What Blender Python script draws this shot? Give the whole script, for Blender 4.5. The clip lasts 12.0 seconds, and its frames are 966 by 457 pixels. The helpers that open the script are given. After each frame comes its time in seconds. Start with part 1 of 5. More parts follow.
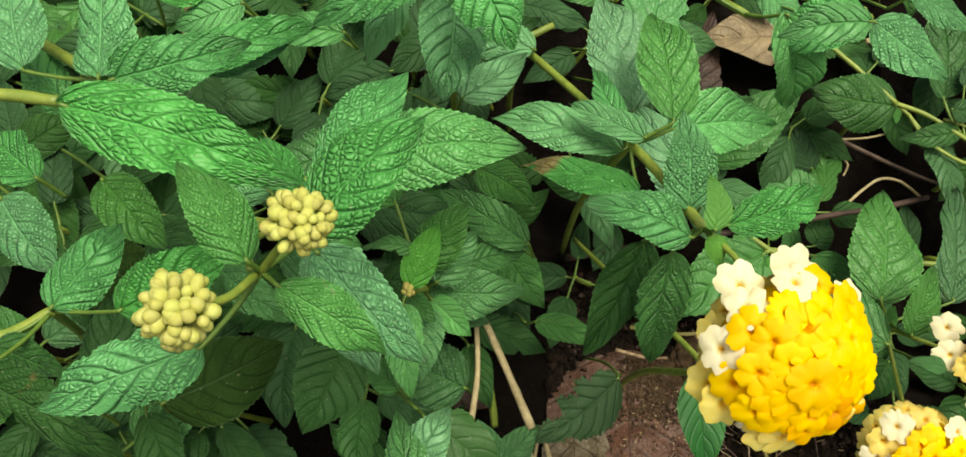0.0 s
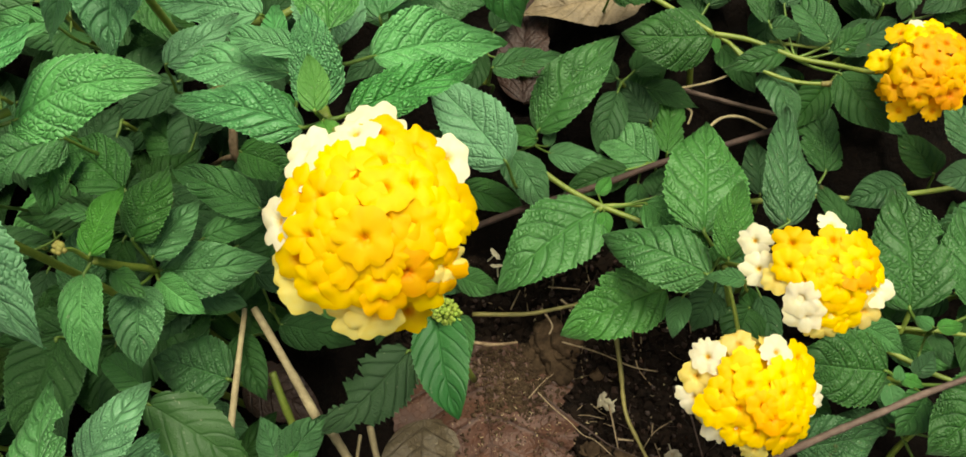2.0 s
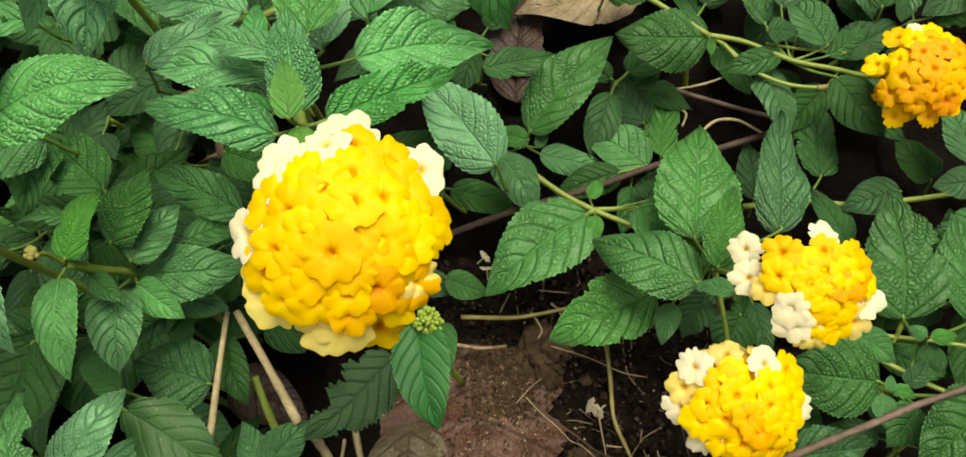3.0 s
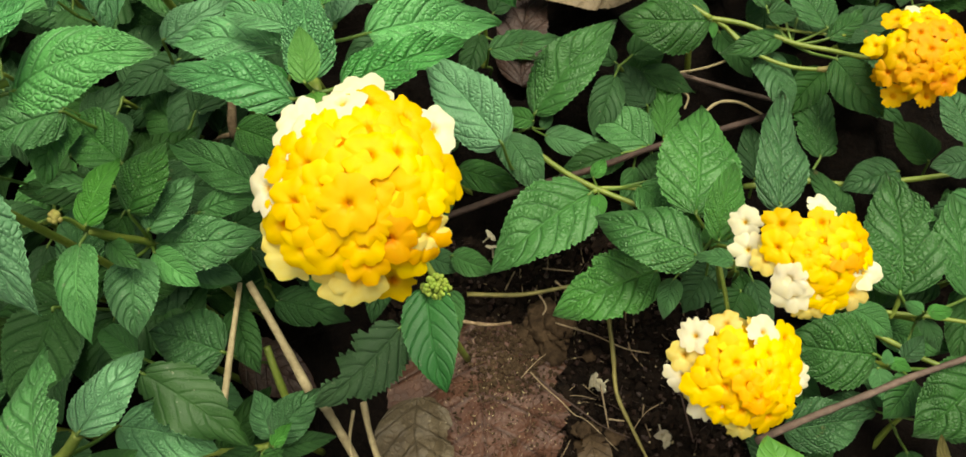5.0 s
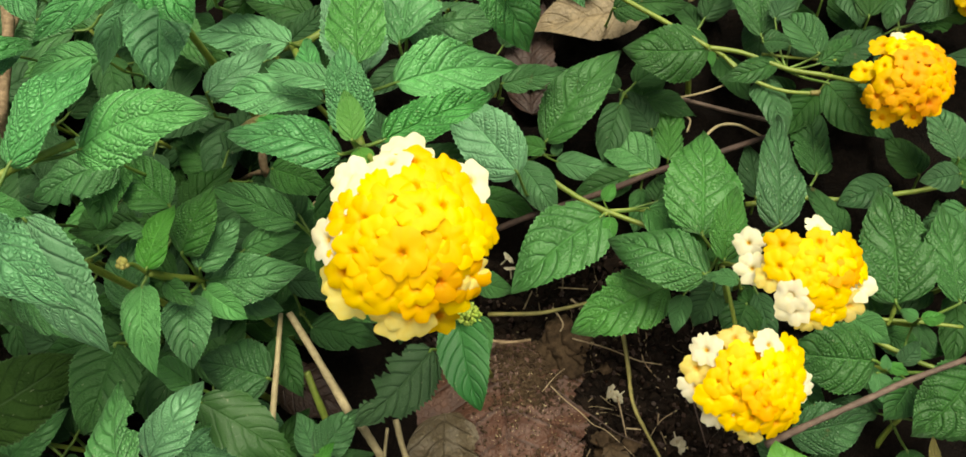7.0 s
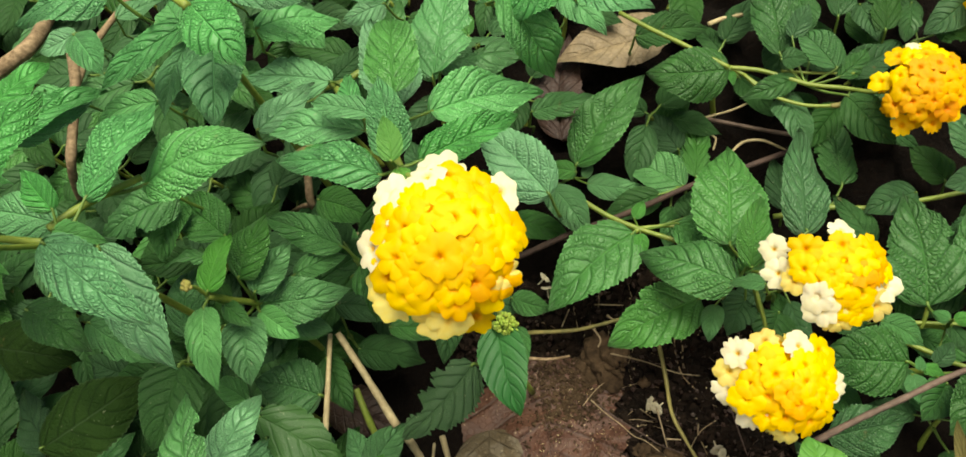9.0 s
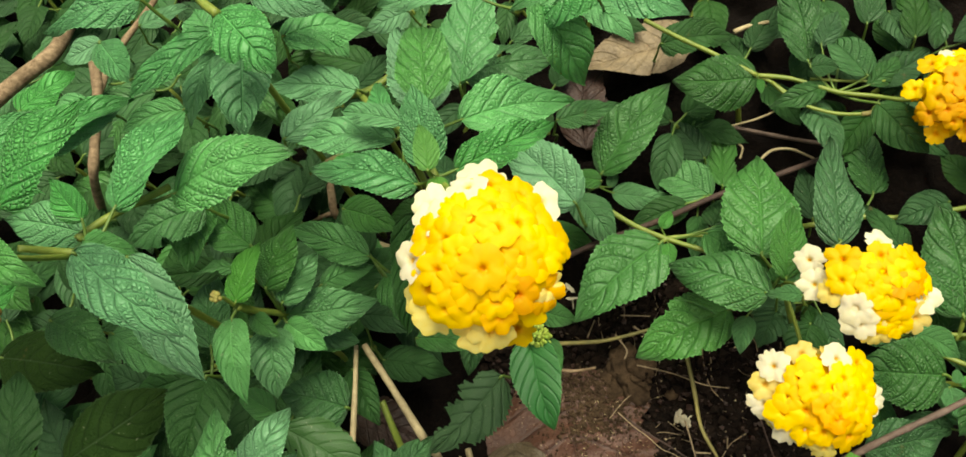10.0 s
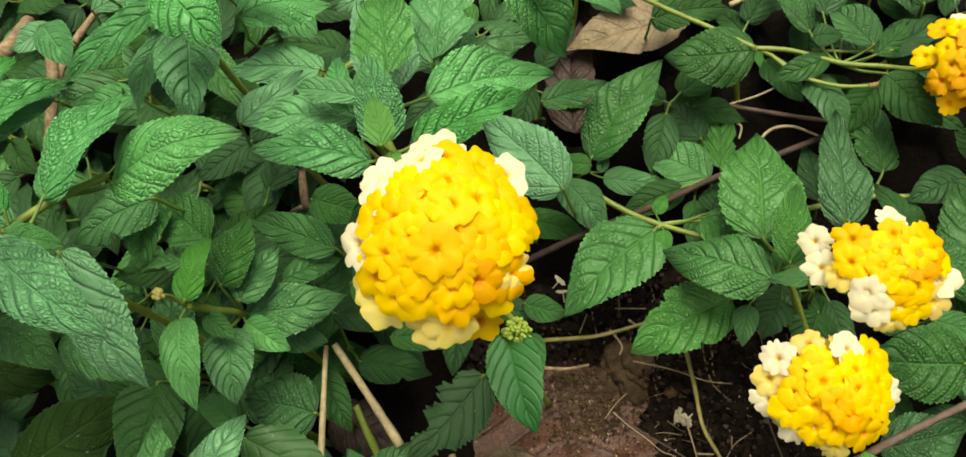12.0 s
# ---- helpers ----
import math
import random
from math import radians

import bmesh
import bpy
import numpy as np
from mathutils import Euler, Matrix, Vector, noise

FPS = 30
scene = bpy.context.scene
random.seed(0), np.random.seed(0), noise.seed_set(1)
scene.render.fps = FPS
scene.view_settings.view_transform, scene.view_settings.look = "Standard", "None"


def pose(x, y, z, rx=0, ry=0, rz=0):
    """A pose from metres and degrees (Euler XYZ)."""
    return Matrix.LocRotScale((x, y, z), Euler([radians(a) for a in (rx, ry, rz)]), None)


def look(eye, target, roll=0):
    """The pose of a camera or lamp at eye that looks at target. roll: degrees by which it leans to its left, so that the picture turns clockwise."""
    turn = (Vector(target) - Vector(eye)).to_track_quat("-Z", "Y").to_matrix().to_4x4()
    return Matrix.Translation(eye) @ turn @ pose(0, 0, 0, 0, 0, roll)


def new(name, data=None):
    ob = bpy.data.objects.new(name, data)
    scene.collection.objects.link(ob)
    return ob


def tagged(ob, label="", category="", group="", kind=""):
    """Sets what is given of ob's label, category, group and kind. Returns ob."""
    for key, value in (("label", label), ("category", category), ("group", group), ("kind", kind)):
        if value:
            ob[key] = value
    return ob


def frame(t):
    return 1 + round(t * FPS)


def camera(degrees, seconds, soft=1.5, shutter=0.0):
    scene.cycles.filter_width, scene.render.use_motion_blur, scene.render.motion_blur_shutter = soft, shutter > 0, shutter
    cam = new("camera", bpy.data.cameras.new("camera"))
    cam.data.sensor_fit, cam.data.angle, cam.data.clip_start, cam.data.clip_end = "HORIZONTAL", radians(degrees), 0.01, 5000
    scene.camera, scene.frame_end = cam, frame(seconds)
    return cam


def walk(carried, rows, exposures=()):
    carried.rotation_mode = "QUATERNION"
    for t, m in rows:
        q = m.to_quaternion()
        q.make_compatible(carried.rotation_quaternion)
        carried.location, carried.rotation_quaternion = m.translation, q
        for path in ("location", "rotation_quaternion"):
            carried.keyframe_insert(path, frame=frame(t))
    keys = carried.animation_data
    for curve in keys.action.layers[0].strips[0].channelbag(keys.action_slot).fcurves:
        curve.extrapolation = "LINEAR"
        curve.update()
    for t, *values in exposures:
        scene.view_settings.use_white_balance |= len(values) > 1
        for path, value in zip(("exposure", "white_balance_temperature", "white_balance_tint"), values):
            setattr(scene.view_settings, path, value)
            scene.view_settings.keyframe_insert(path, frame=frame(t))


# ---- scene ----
cam = camera(62.64, 12.0, soft=1.6)
ROWS = [
    (0, -0.00111, 0.00038, 0.28573, 14.574, -0.646, -0.230),
    (0.5, 0.02875, -0.01048, 0.27977, 17.153, 2.753, -1.062),
    (1, 0.05332, -0.01136, 0.27610, 18.898, 3.744, -1.405),
    (1.5, 0.06795, -0.02783, 0.26621, 20.139, 4.896, -4.806),
    (2, 0.07550, -0.03266, 0.25628, 21.013, 5.990, -6.697),
    (2.5, 0.07907, -0.02724, 0.25359, 20.432, 5.307, -6.221),
    (3, 0.07996, -0.02894, 0.25399, 20.498, 5.975, -6.080),
    (3.2, 0.07860, -0.02973, 0.25613, 20.535, 5.638, -5.827),
    (5, 0.07846, -0.03660, 0.25673, 20.412, 6.097, -5.836),
    (5.5, 0.07881, -0.03955, 0.25997, 20.320, 6.192, -5.832),
    (6, 0.07955, -0.03667, 0.26256, 20.602, 6.357, -5.990),
    (6.5, 0.07565, -0.03218, 0.26693, 21.158, 6.803, -6.587),
    (6.7, 0.07379, -0.03328, 0.27048, 20.653, 6.593, -6.963),
    (8.3, 0.08443, -0.04899, 0.27994, 22.486, 9.673, -9.463),
    (8.5, 0.08411, -0.04916, 0.28193, 22.785, 9.955, -9.289),
    (9, 0.07654, -0.04694, 0.28285, 23.475, 10.502, -8.510),
    (9.5, 0.07148, -0.04543, 0.28401, 23.932, 10.829, -8.466),
    (10, 0.07003, -0.04424, 0.28129, 24.121, 10.917, -8.288),
    (10.5, 0.06763, -0.04348, 0.27880, 24.287, 11.259, -8.015),
    (11, 0.06987, -0.04472, 0.27824, 24.437, 11.161, -8.460),
    (11.5, 0.07118, -0.04223, 0.27146, 24.446, 11.769, -8.671),
    (12, 0.07503, -0.04126, 0.26211, 24.060, 11.892, -9.272),
]
walk(cam, [(t, pose(x, y, z, rx, ry, rz)) for t, x, y, z, rx, ry, rz in ROWS], [(0.0, 0.98, 7300, 0), (5.0, 0.98, 7300, 0), (6.5, 1.02, 7300, 0), (8.5, 1.08, 7300, 0), (10.5, 0.99, 7300, 0), (12.0, 0.97, 7300, 0)])

# ---- world and light: an open but overcast sky, light shade ----
world = bpy.data.worlds.new("world")
scene.world = world
world.use_nodes = True
wt = world.node_tree
sky = wt.nodes.new("ShaderNodeTexSky")
sky.sky_type = 'NISHITA'
sky.sun_disc = False
sky.sun_elevation = radians(70)
sky.sun_rotation = radians(200)
sky.air_density, sky.dust_density, sky.ozone_density = 0.7, 5.0, 0.4
wt.links.new(sky.outputs[0], wt.nodes["Background"].inputs[0])
wt.nodes["Background"].inputs[1].default_value = 0.045
sun_data = bpy.data.lights.new("sun", "SUN")
sun_data.energy, sun_data.angle, sun_data.color = 3.0, radians(40), (1.0, 0.95, 0.88)
sun = new("sun", sun_data)
sun.matrix_world = look((0, 0, 3), (-0.26, -0.26, 2.0))

# ---- materials ----


class Graph:
    """A small helper to write node materials line by line."""

    def __init__(self, name):
        self.mat = bpy.data.materials.new(name)
        self.mat.use_nodes = True
        self.t = self.mat.node_tree
        self.bsdf = self.t.nodes["Principled BSDF"]
        self.out = self.t.nodes["Material Output"]

    def put(self, socket, value):
        if isinstance(value, bpy.types.NodeSocket):
            self.t.links.new(value, socket)
        else:
            socket.default_value = value

    def node(self, kind, ins=(), **props):
        n = self.t.nodes.new(kind)
        for k, v in props.items():
            setattr(n, k, v)
        for k, v in dict(ins).items():
            self.put(n.inputs[k], v)
        return n

    def math(self, op, a, b=0.0, c=0.0, clamp=False):
        n = self.node("ShaderNodeMath", operation=op, use_clamp=clamp)
        for i, v in enumerate((a, b, c)):
            self.put(n.inputs[i], v)
        return n.outputs[0]

    def mix(self, fac, a, b, blend="MIX"):
        n = self.node("ShaderNodeMix", data_type="RGBA", blend_type=blend)
        self.put(n.inputs[0], fac)
        self.put(n.inputs[6], a)
        self.put(n.inputs[7], b)
        return n.outputs[2]

    def noise(self, vec, scale, detail=3.0, rough=0.5):
        n = self.node("ShaderNodeTexNoise", {"Scale": scale, "Detail": detail, "Roughness": rough})
        if vec is not None:
            self.put(n.inputs["Vector"], vec)
        return n.outputs["Fac"]

    def bump(self, height, strength, distance, normal=None):
        n = self.node("ShaderNodeBump", {"Height": height, "Strength": strength, "Distance": distance})
        if normal is not None:
            self.put(n.inputs["Normal"], normal)
        return n.outputs[0]


def col(c):
    return (*c, 1.0)


def leaf_material(name, dark, light, vein, gloss, translucency, wrinkle=0.4, relief=0.0007, lines=0.3, sheen=0.45, rib=0.3, scorch=0.0, fine=1.35):
    """Lantana blade: arching side veins, flesh domed between them and crossed by an uneven net of wrinkles, thin pale margin."""
    g = Graph(name)
    uv = g.node("ShaderNodeUVMap", uv_map="UVMap").outputs[0]
    pos = g.node("ShaderNodeTexCoord").outputs["Object"]
    rnd = g.node("ShaderNodeObjectInfo").outputs["Random"]
    sep = g.node("ShaderNodeSeparateXYZ", {0: uv})
    us = g.math("MULTIPLY_ADD", sep.outputs[0], 2.0, -1.0)
    u = g.math("ABSOLUTE", us)
    v = sep.outputs[1]
    wob = g.math("MULTIPLY", g.math("SUBTRACT", g.noise(pos, 170.0, 2.0), 0.5), 0.07)
    # side veins leave the midrib and arch towards the tip
    s = g.math("ADD", g.math("SUBTRACT", g.math("MULTIPLY_ADD", u, -0.17, v), g.math("MULTIPLY", g.math("MULTIPLY", u, u), 0.12)), wob)
    lanes = g.math("MULTIPLY_ADD", s, 6.6, g.math("MULTIPLY", g.math("SIGN", us), 0.12))
    side = g.math("SUBTRACT", 1.0, g.math("ABSOLUTE", g.math("MULTIPLY_ADD", g.math("FRACT", lanes), 2.0, -1.0)))
    side_line = g.math("SMOOTH_MIN", g.math("MULTIPLY", side, 9.5), 1.0, 0.4)
    mid_line = g.math("SMOOTH_MIN", g.math("MULTIPLY", u, 16.0), 1.0, 0.3)
    # wrinkles that cross from vein to vein
    sway = g.math("MULTIPLY", g.math("SUBTRACT", g.noise(pos, 260.0, 2.0), 0.5), 2.0)
    along = g.math("MULTIPLY", g.math("MULTIPLY_ADD", u, 0.30, v), 14.0 * fine)
    net_at = g.node("ShaderNodeCombineXYZ", {0: g.math("ADD", g.math("ADD", along, sway), g.math("MULTIPLY", g.math("SIGN", us), 20.0)), 1: g.math("MULTIPLY_ADD", lanes, 1.7 * fine, g.math("ADD", g.math("MULTIPLY", sway, -0.25), g.math("MULTIPLY", rnd, 60.0)))})
    net = g.node("ShaderNodeTexVoronoi", {"Vector": net_at.outputs[0], "Scale": 1.0, "Randomness": 0.9}, feature="DISTANCE_TO_EDGE", voronoi_dimensions="2D").outputs["Distance"]
    flesh = g.math("SMOOTH_MIN", g.math("MULTIPLY", net, 3.6), 1.0, 0.7)
    depth = g.math("MULTIPLY", g.math("MULTIPLY_ADD", g.noise(pos, 140.0, 3.0), 3.4, -1.1, clamp=True), wrinkle)
    quilt = g.math("SMOOTH_MIN", g.math("MULTIPLY", side, 3.2), 1.0, 0.7)
    hi = g.math("MULTIPLY", g.math("MULTIPLY_ADD", quilt, 0.6, 0.4), g.math("SUBTRACT", 1.0, g.math("MULTIPLY", g.math("SUBTRACT", 1.0, flesh), depth)))
    hi = g.math("MULTIPLY", hi, g.math("MULTIPLY_ADD", mid_line, 0.8, 0.2))
    # sunk veins and wrinkles deepen in colour, which paints in their crease shade
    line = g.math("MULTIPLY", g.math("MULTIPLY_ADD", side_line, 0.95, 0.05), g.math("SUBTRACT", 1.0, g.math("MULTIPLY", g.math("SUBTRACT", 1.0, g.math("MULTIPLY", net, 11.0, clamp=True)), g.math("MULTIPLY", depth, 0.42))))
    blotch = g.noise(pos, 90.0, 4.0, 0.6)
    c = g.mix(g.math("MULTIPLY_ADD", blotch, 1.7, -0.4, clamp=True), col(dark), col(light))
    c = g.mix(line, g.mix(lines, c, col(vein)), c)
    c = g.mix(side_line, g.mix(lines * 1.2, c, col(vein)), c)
    pale = col([min(1, x * 1.5 + 0.035) for x in light])
    c = g.mix(g.math("MULTIPLY", g.math("SUBTRACT", 1.0, g.math("MULTIPLY", u, 24.0), clamp=True), rib), c, pale)
    c = g.mix(g.math("MULTIPLY", g.math("MULTIPLY_ADD", u, 22.0, -20.9, clamp=True), 0.4), c, pale)
    hsv = g.node("ShaderNodeHueSaturation", {"Hue": g.math("MULTIPLY_ADD", rnd, 0.022, 0.494), "Saturation": g.math("MULTIPLY_ADD", rnd, -0.26, 1.06),
                                             "Value": g.math("MULTIPLY_ADD", g.math("FRACT", g.math("MULTIPLY", rnd, 7.31)), 0.34, 0.84), "Color": c})
    c = hsv.outputs[0]
    # a few pale specks and brown nibbled spots
    speck = g.math("GREATER_THAN", g.noise(pos, 900.0, 1.0), 0.76)
    c = g.mix(g.math("MULTIPLY", speck, 0.35), c, col((0.32, 0.34, 0.22)))
    brown = g.math("MULTIPLY_ADD", g.noise(pos, 150.0, 3.0), 14.0, -10.2, clamp=True)
    c = g.mix(g.math("MULTIPLY", brown, 0.6), c, col((0.16, 0.10, 0.04)))
    if scorch:
        dry = g.math("ADD", g.math("MULTIPLY_ADD", v, 2.2, -1.9), g.math("MULTIPLY", g.math("SUBTRACT", g.noise(pos, 160.0, 4.0, 0.65), 0.45), 2.6))
        dry = g.math("MULTIPLY", g.math("ADD", dry, g.math("MULTIPLY", sep.outputs[0], 0.5)), 4.0, clamp=True)
        c = g.mix(g.math("MULTIPLY", dry, scorch), c, g.mix(g.noise(pos, 500.0, 3.0), col((0.10, 0.055, 0.02)), col((0.30, 0.21, 0.09))))
    nrm = g.bump(hi, 0.9, relief)
    nrm = g.bump(g.noise(pos, 1900.0, 3.0, 0.65), 0.6, 0.0003, nrm)
    g.put(g.bsdf.inputs["Base Color"], c)
    g.put(g.bsdf.inputs["Roughness"], g.math("MULTIPLY_ADD", g.noise(pos, 400.0), 0.24, gloss))
    g.put(g.bsdf.inputs["Specular IOR Level"], sheen)
    g.put(g.bsdf.inputs["Normal"], nrm)
    tr = g.node("ShaderNodeBsdfTranslucent", {"Color": g.mix(0.5, c, col((0.12, 0.30, 0.02)))})
    mx = g.node("ShaderNodeMixShader", {0: translucency, 1: g.bsdf.outputs[0], 2: tr.outputs[0]})
    g.t.links.new(mx.outputs[0], g.out.inputs[0])
    return g.mat


LEAF = {
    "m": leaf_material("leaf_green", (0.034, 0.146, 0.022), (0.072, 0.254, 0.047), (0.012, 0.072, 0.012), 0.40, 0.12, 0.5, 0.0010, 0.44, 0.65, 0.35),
    # leaf_green again, with shade put into its base for the lower shoots
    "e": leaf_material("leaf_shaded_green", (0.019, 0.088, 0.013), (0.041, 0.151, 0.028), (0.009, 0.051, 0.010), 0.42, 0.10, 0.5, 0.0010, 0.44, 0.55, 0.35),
    # base raised and made bluer to hold sky sheen on upper leaves
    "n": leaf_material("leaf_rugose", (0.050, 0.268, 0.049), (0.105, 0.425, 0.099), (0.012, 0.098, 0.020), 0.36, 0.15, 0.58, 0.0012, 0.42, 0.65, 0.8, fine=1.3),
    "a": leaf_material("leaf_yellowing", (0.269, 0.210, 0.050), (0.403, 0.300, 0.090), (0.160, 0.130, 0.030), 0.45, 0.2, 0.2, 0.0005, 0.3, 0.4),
    # light greyish base, part of it sky sheen put into the colour
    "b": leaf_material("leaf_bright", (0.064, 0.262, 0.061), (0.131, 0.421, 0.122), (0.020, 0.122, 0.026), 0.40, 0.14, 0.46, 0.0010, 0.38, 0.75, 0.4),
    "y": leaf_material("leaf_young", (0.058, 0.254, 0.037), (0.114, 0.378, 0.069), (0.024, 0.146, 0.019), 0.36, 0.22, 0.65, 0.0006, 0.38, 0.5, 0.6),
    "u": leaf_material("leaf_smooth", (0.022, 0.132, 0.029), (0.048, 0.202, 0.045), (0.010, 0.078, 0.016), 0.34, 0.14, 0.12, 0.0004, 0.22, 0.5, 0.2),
    # inner leaves: canopy shade is put into this darker base
    "d": leaf_material("leaf_lower_shade", (0.014, 0.061, 0.009), (0.029, 0.100, 0.017), (0.007, 0.040, 0.007), 0.48, 0.08, 0.40, 0.0007, 0.5, 0.3, 0.15),
    # older leaf; its base also carries the shade of overhanging shoots
    "o": leaf_material("leaf_old_shade", (0.010, 0.029, 0.005), (0.019, 0.046, 0.008), (0.005, 0.014, 0.003), 0.62, 0.04, 0.4, 0.0008, 0.5, 0.12, 0.5),
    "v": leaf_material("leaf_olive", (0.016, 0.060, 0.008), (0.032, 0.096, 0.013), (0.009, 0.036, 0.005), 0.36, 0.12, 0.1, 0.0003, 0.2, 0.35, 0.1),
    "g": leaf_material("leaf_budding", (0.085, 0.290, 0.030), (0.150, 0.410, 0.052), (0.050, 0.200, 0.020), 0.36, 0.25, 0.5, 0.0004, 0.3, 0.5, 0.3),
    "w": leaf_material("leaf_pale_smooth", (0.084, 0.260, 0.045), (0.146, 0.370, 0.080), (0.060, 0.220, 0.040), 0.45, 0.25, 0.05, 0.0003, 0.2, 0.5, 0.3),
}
LEAF["s"] = leaf_material("leaf_scorched", (0.030, 0.180, 0.028), (0.064, 0.290, 0.058), (0.008, 0.065, 0.011), 0.34, 0.15, 0.7, 0.0007, 0.5, 0.55, 0.5, 0.85)
LEAF["h"] = LEAF["m"]
# dark base includes the shade of the flower head over this leaf
LEAF["r"] = leaf_material("leaf_tattered", (0.024, 0.074, 0.014), (0.044, 0.116, 0.024), (0.011, 0.040, 0.007), 0.5, 0.08, 0.3, 0.0007, 0.5, 0.3, 0.3)


def stem_material(name, a, b, rough, scale=500.0):
    g = Graph(name)
    pos = g.node("ShaderNodeTexCoord").outputs["Object"]
    n = g.noise(pos, scale, 5.0, 0.65)
    n2 = g.noise(pos, scale * 0.18, 2.0)
    c = g.mix(g.math("MULTIPLY_ADD", n, 2.4, -0.7, clamp=True), col(a), col(b))
    c = g.mix(g.math("MULTIPLY_ADD", n2, 1.6, -0.6, clamp=True), c, col([x * 0.55 for x in a]))
    g.put(g.bsdf.inputs["Base Color"], c)
    g.put(g.bsdf.inputs["Roughness"], rough)
    g.put(g.bsdf.inputs["Specular IOR Level"], 0.5 if rough < 0.8 else 0.15)
    g.put(g.bsdf.inputs["Normal"], g.bump(n, 0.8, 0.0006 if rough > 0.7 else 0.0003))
    return g.mat


STEM = {
    "s": stem_material("green_stem", (0.15, 0.225, 0.030), (0.27, 0.315, 0.055), 0.5),
    "p": stem_material("petiole_green", (0.085, 0.165, 0.022), (0.15, 0.235, 0.042), 0.5),
    "t": stem_material("twig_bark", (0.034, 0.018, 0.013), (0.082, 0.046, 0.032), 0.75),
    "w": stem_material("dry_straw", (0.29, 0.225, 0.115), (0.54, 0.445, 0.25), 0.75),
    "r": stem_material("dry_root", (0.20, 0.145, 0.085), (0.36, 0.28, 0.18), 0.8),
    "k": stem_material("grey_brown_bark", (0.075, 0.046, 0.033), (0.20, 0.138, 0.105), 0.75, 350.0),
    "g": stem_material("olive_runner", (0.14, 0.13, 0.035), (0.30, 0.25, 0.075), 0.6, 300.0),
    "b": stem_material("woody_bark", (0.12, 0.078, 0.043), (0.42, 0.305, 0.185), 0.8),
}


def petal_material(name, a, b, heart=None):
    """Thin matt petal; heart: the deeper colour round the floret's throat."""
    g = Graph(name)
    pos = g.node("ShaderNodeTexCoord").outputs["Object"]
    rnd = g.node("ShaderNodeObjectInfo").outputs["Random"]
    n = g.noise(pos, 420.0, 3.0)
    c = g.mix(g.math("MULTIPLY_ADD", n, 2.0, -0.5, clamp=True), col(a), col(b))
    if heart:
        sep = g.node("ShaderNodeSeparateXYZ", {0: pos})
        away = g.math("SQRT", g.math("ADD", g.math("MULTIPLY", sep.outputs[0], sep.outputs[0]), g.math("MULTIPLY", sep.outputs[1], sep.outputs[1])))
        c = g.mix(g.math("MULTIPLY_ADD", away, -900.0, 1.15, clamp=True), c, col(heart))
    hsv = g.node("ShaderNodeHueSaturation", {"Hue": g.math("MULTIPLY_ADD", rnd, 0.018, 0.491), "Saturation": 1.0,
                                             "Value": g.math("MULTIPLY_ADD", rnd, 0.17, 0.83), "Color": c})
    g.put(g.bsdf.inputs["Base Color"], hsv.outputs[0])
    g.put(g.bsdf.inputs["Roughness"], 0.6)
    g.put(g.bsdf.inputs["Specular IOR Level"], 0.25)
    g.put(g.bsdf.inputs["Normal"], g.bump(g.noise(pos, 1500.0, 2.0), 0.3, 0.00015))
    tr = g.node("ShaderNodeBsdfTranslucent", {"Color": hsv.outputs[0]})
    mx = g.node("ShaderNodeMixShader", {0: 0.38, 1: g.bsdf.outputs[0], 2: tr.outputs[0]})
    g.t.links.new(mx.outputs[0], g.out.inputs[0])
    return g.mat


PETAL = {
    "cream": petal_material("petal_cream", (0.93, 0.86, 0.52), (0.95, 0.91, 0.70), (0.93, 0.74, 0.22)),
    "pale": petal_material("petal_pale", (0.93, 0.70, 0.12), (0.94, 0.80, 0.27), (0.93, 0.58, 0.05)),
    "yellow": petal_material("petal_yellow", (0.97, 0.600, 0.003), (0.98, 0.700, 0.006), (0.94, 0.44, 0.003)),
    "gold": petal_material("petal_gold", (0.95, 0.56, 0.003), (0.96, 0.65, 0.005), (0.92, 0.36, 0.003)),
    "amber": petal_material("petal_amber", (0.95, 0.465, 0.003), (0.96, 0.570, 0.005), (0.91, 0.31, 0.003)),
    "orange": petal_material("petal_orange", (0.93, 0.38, 0.003), (0.94, 0.48, 0.005), (0.88, 0.24, 0.003)),
    "throat": petal_material("petal_throat", (0.90, 0.38, 0.004), (0.93, 0.46, 0.006)),
    "bud": petal_material("bud_yellow", (0.60, 0.60, 0.12), (0.76, 0.76, 0.28)),
    "budgreen": petal_material("bud_green", (0.42, 0.60, 0.075), (0.62, 0.74, 0.17)),
    "calyx": petal_material("calyx_green", (0.12, 0.22, 0.03), (0.22, 0.30, 0.05)),
    "dried": petal_material("dried_brown", (0.34, 0.21, 0.05), (0.48, 0.33, 0.09)),
    "oldbud": petal_material("old_bud_olive", (0.34, 0.31, 0.08), (0.50, 0.46, 0.14)),
    "withered": petal_material("withered_white", (0.50, 0.44, 0.30), (0.66, 0.60, 0.45)),
}


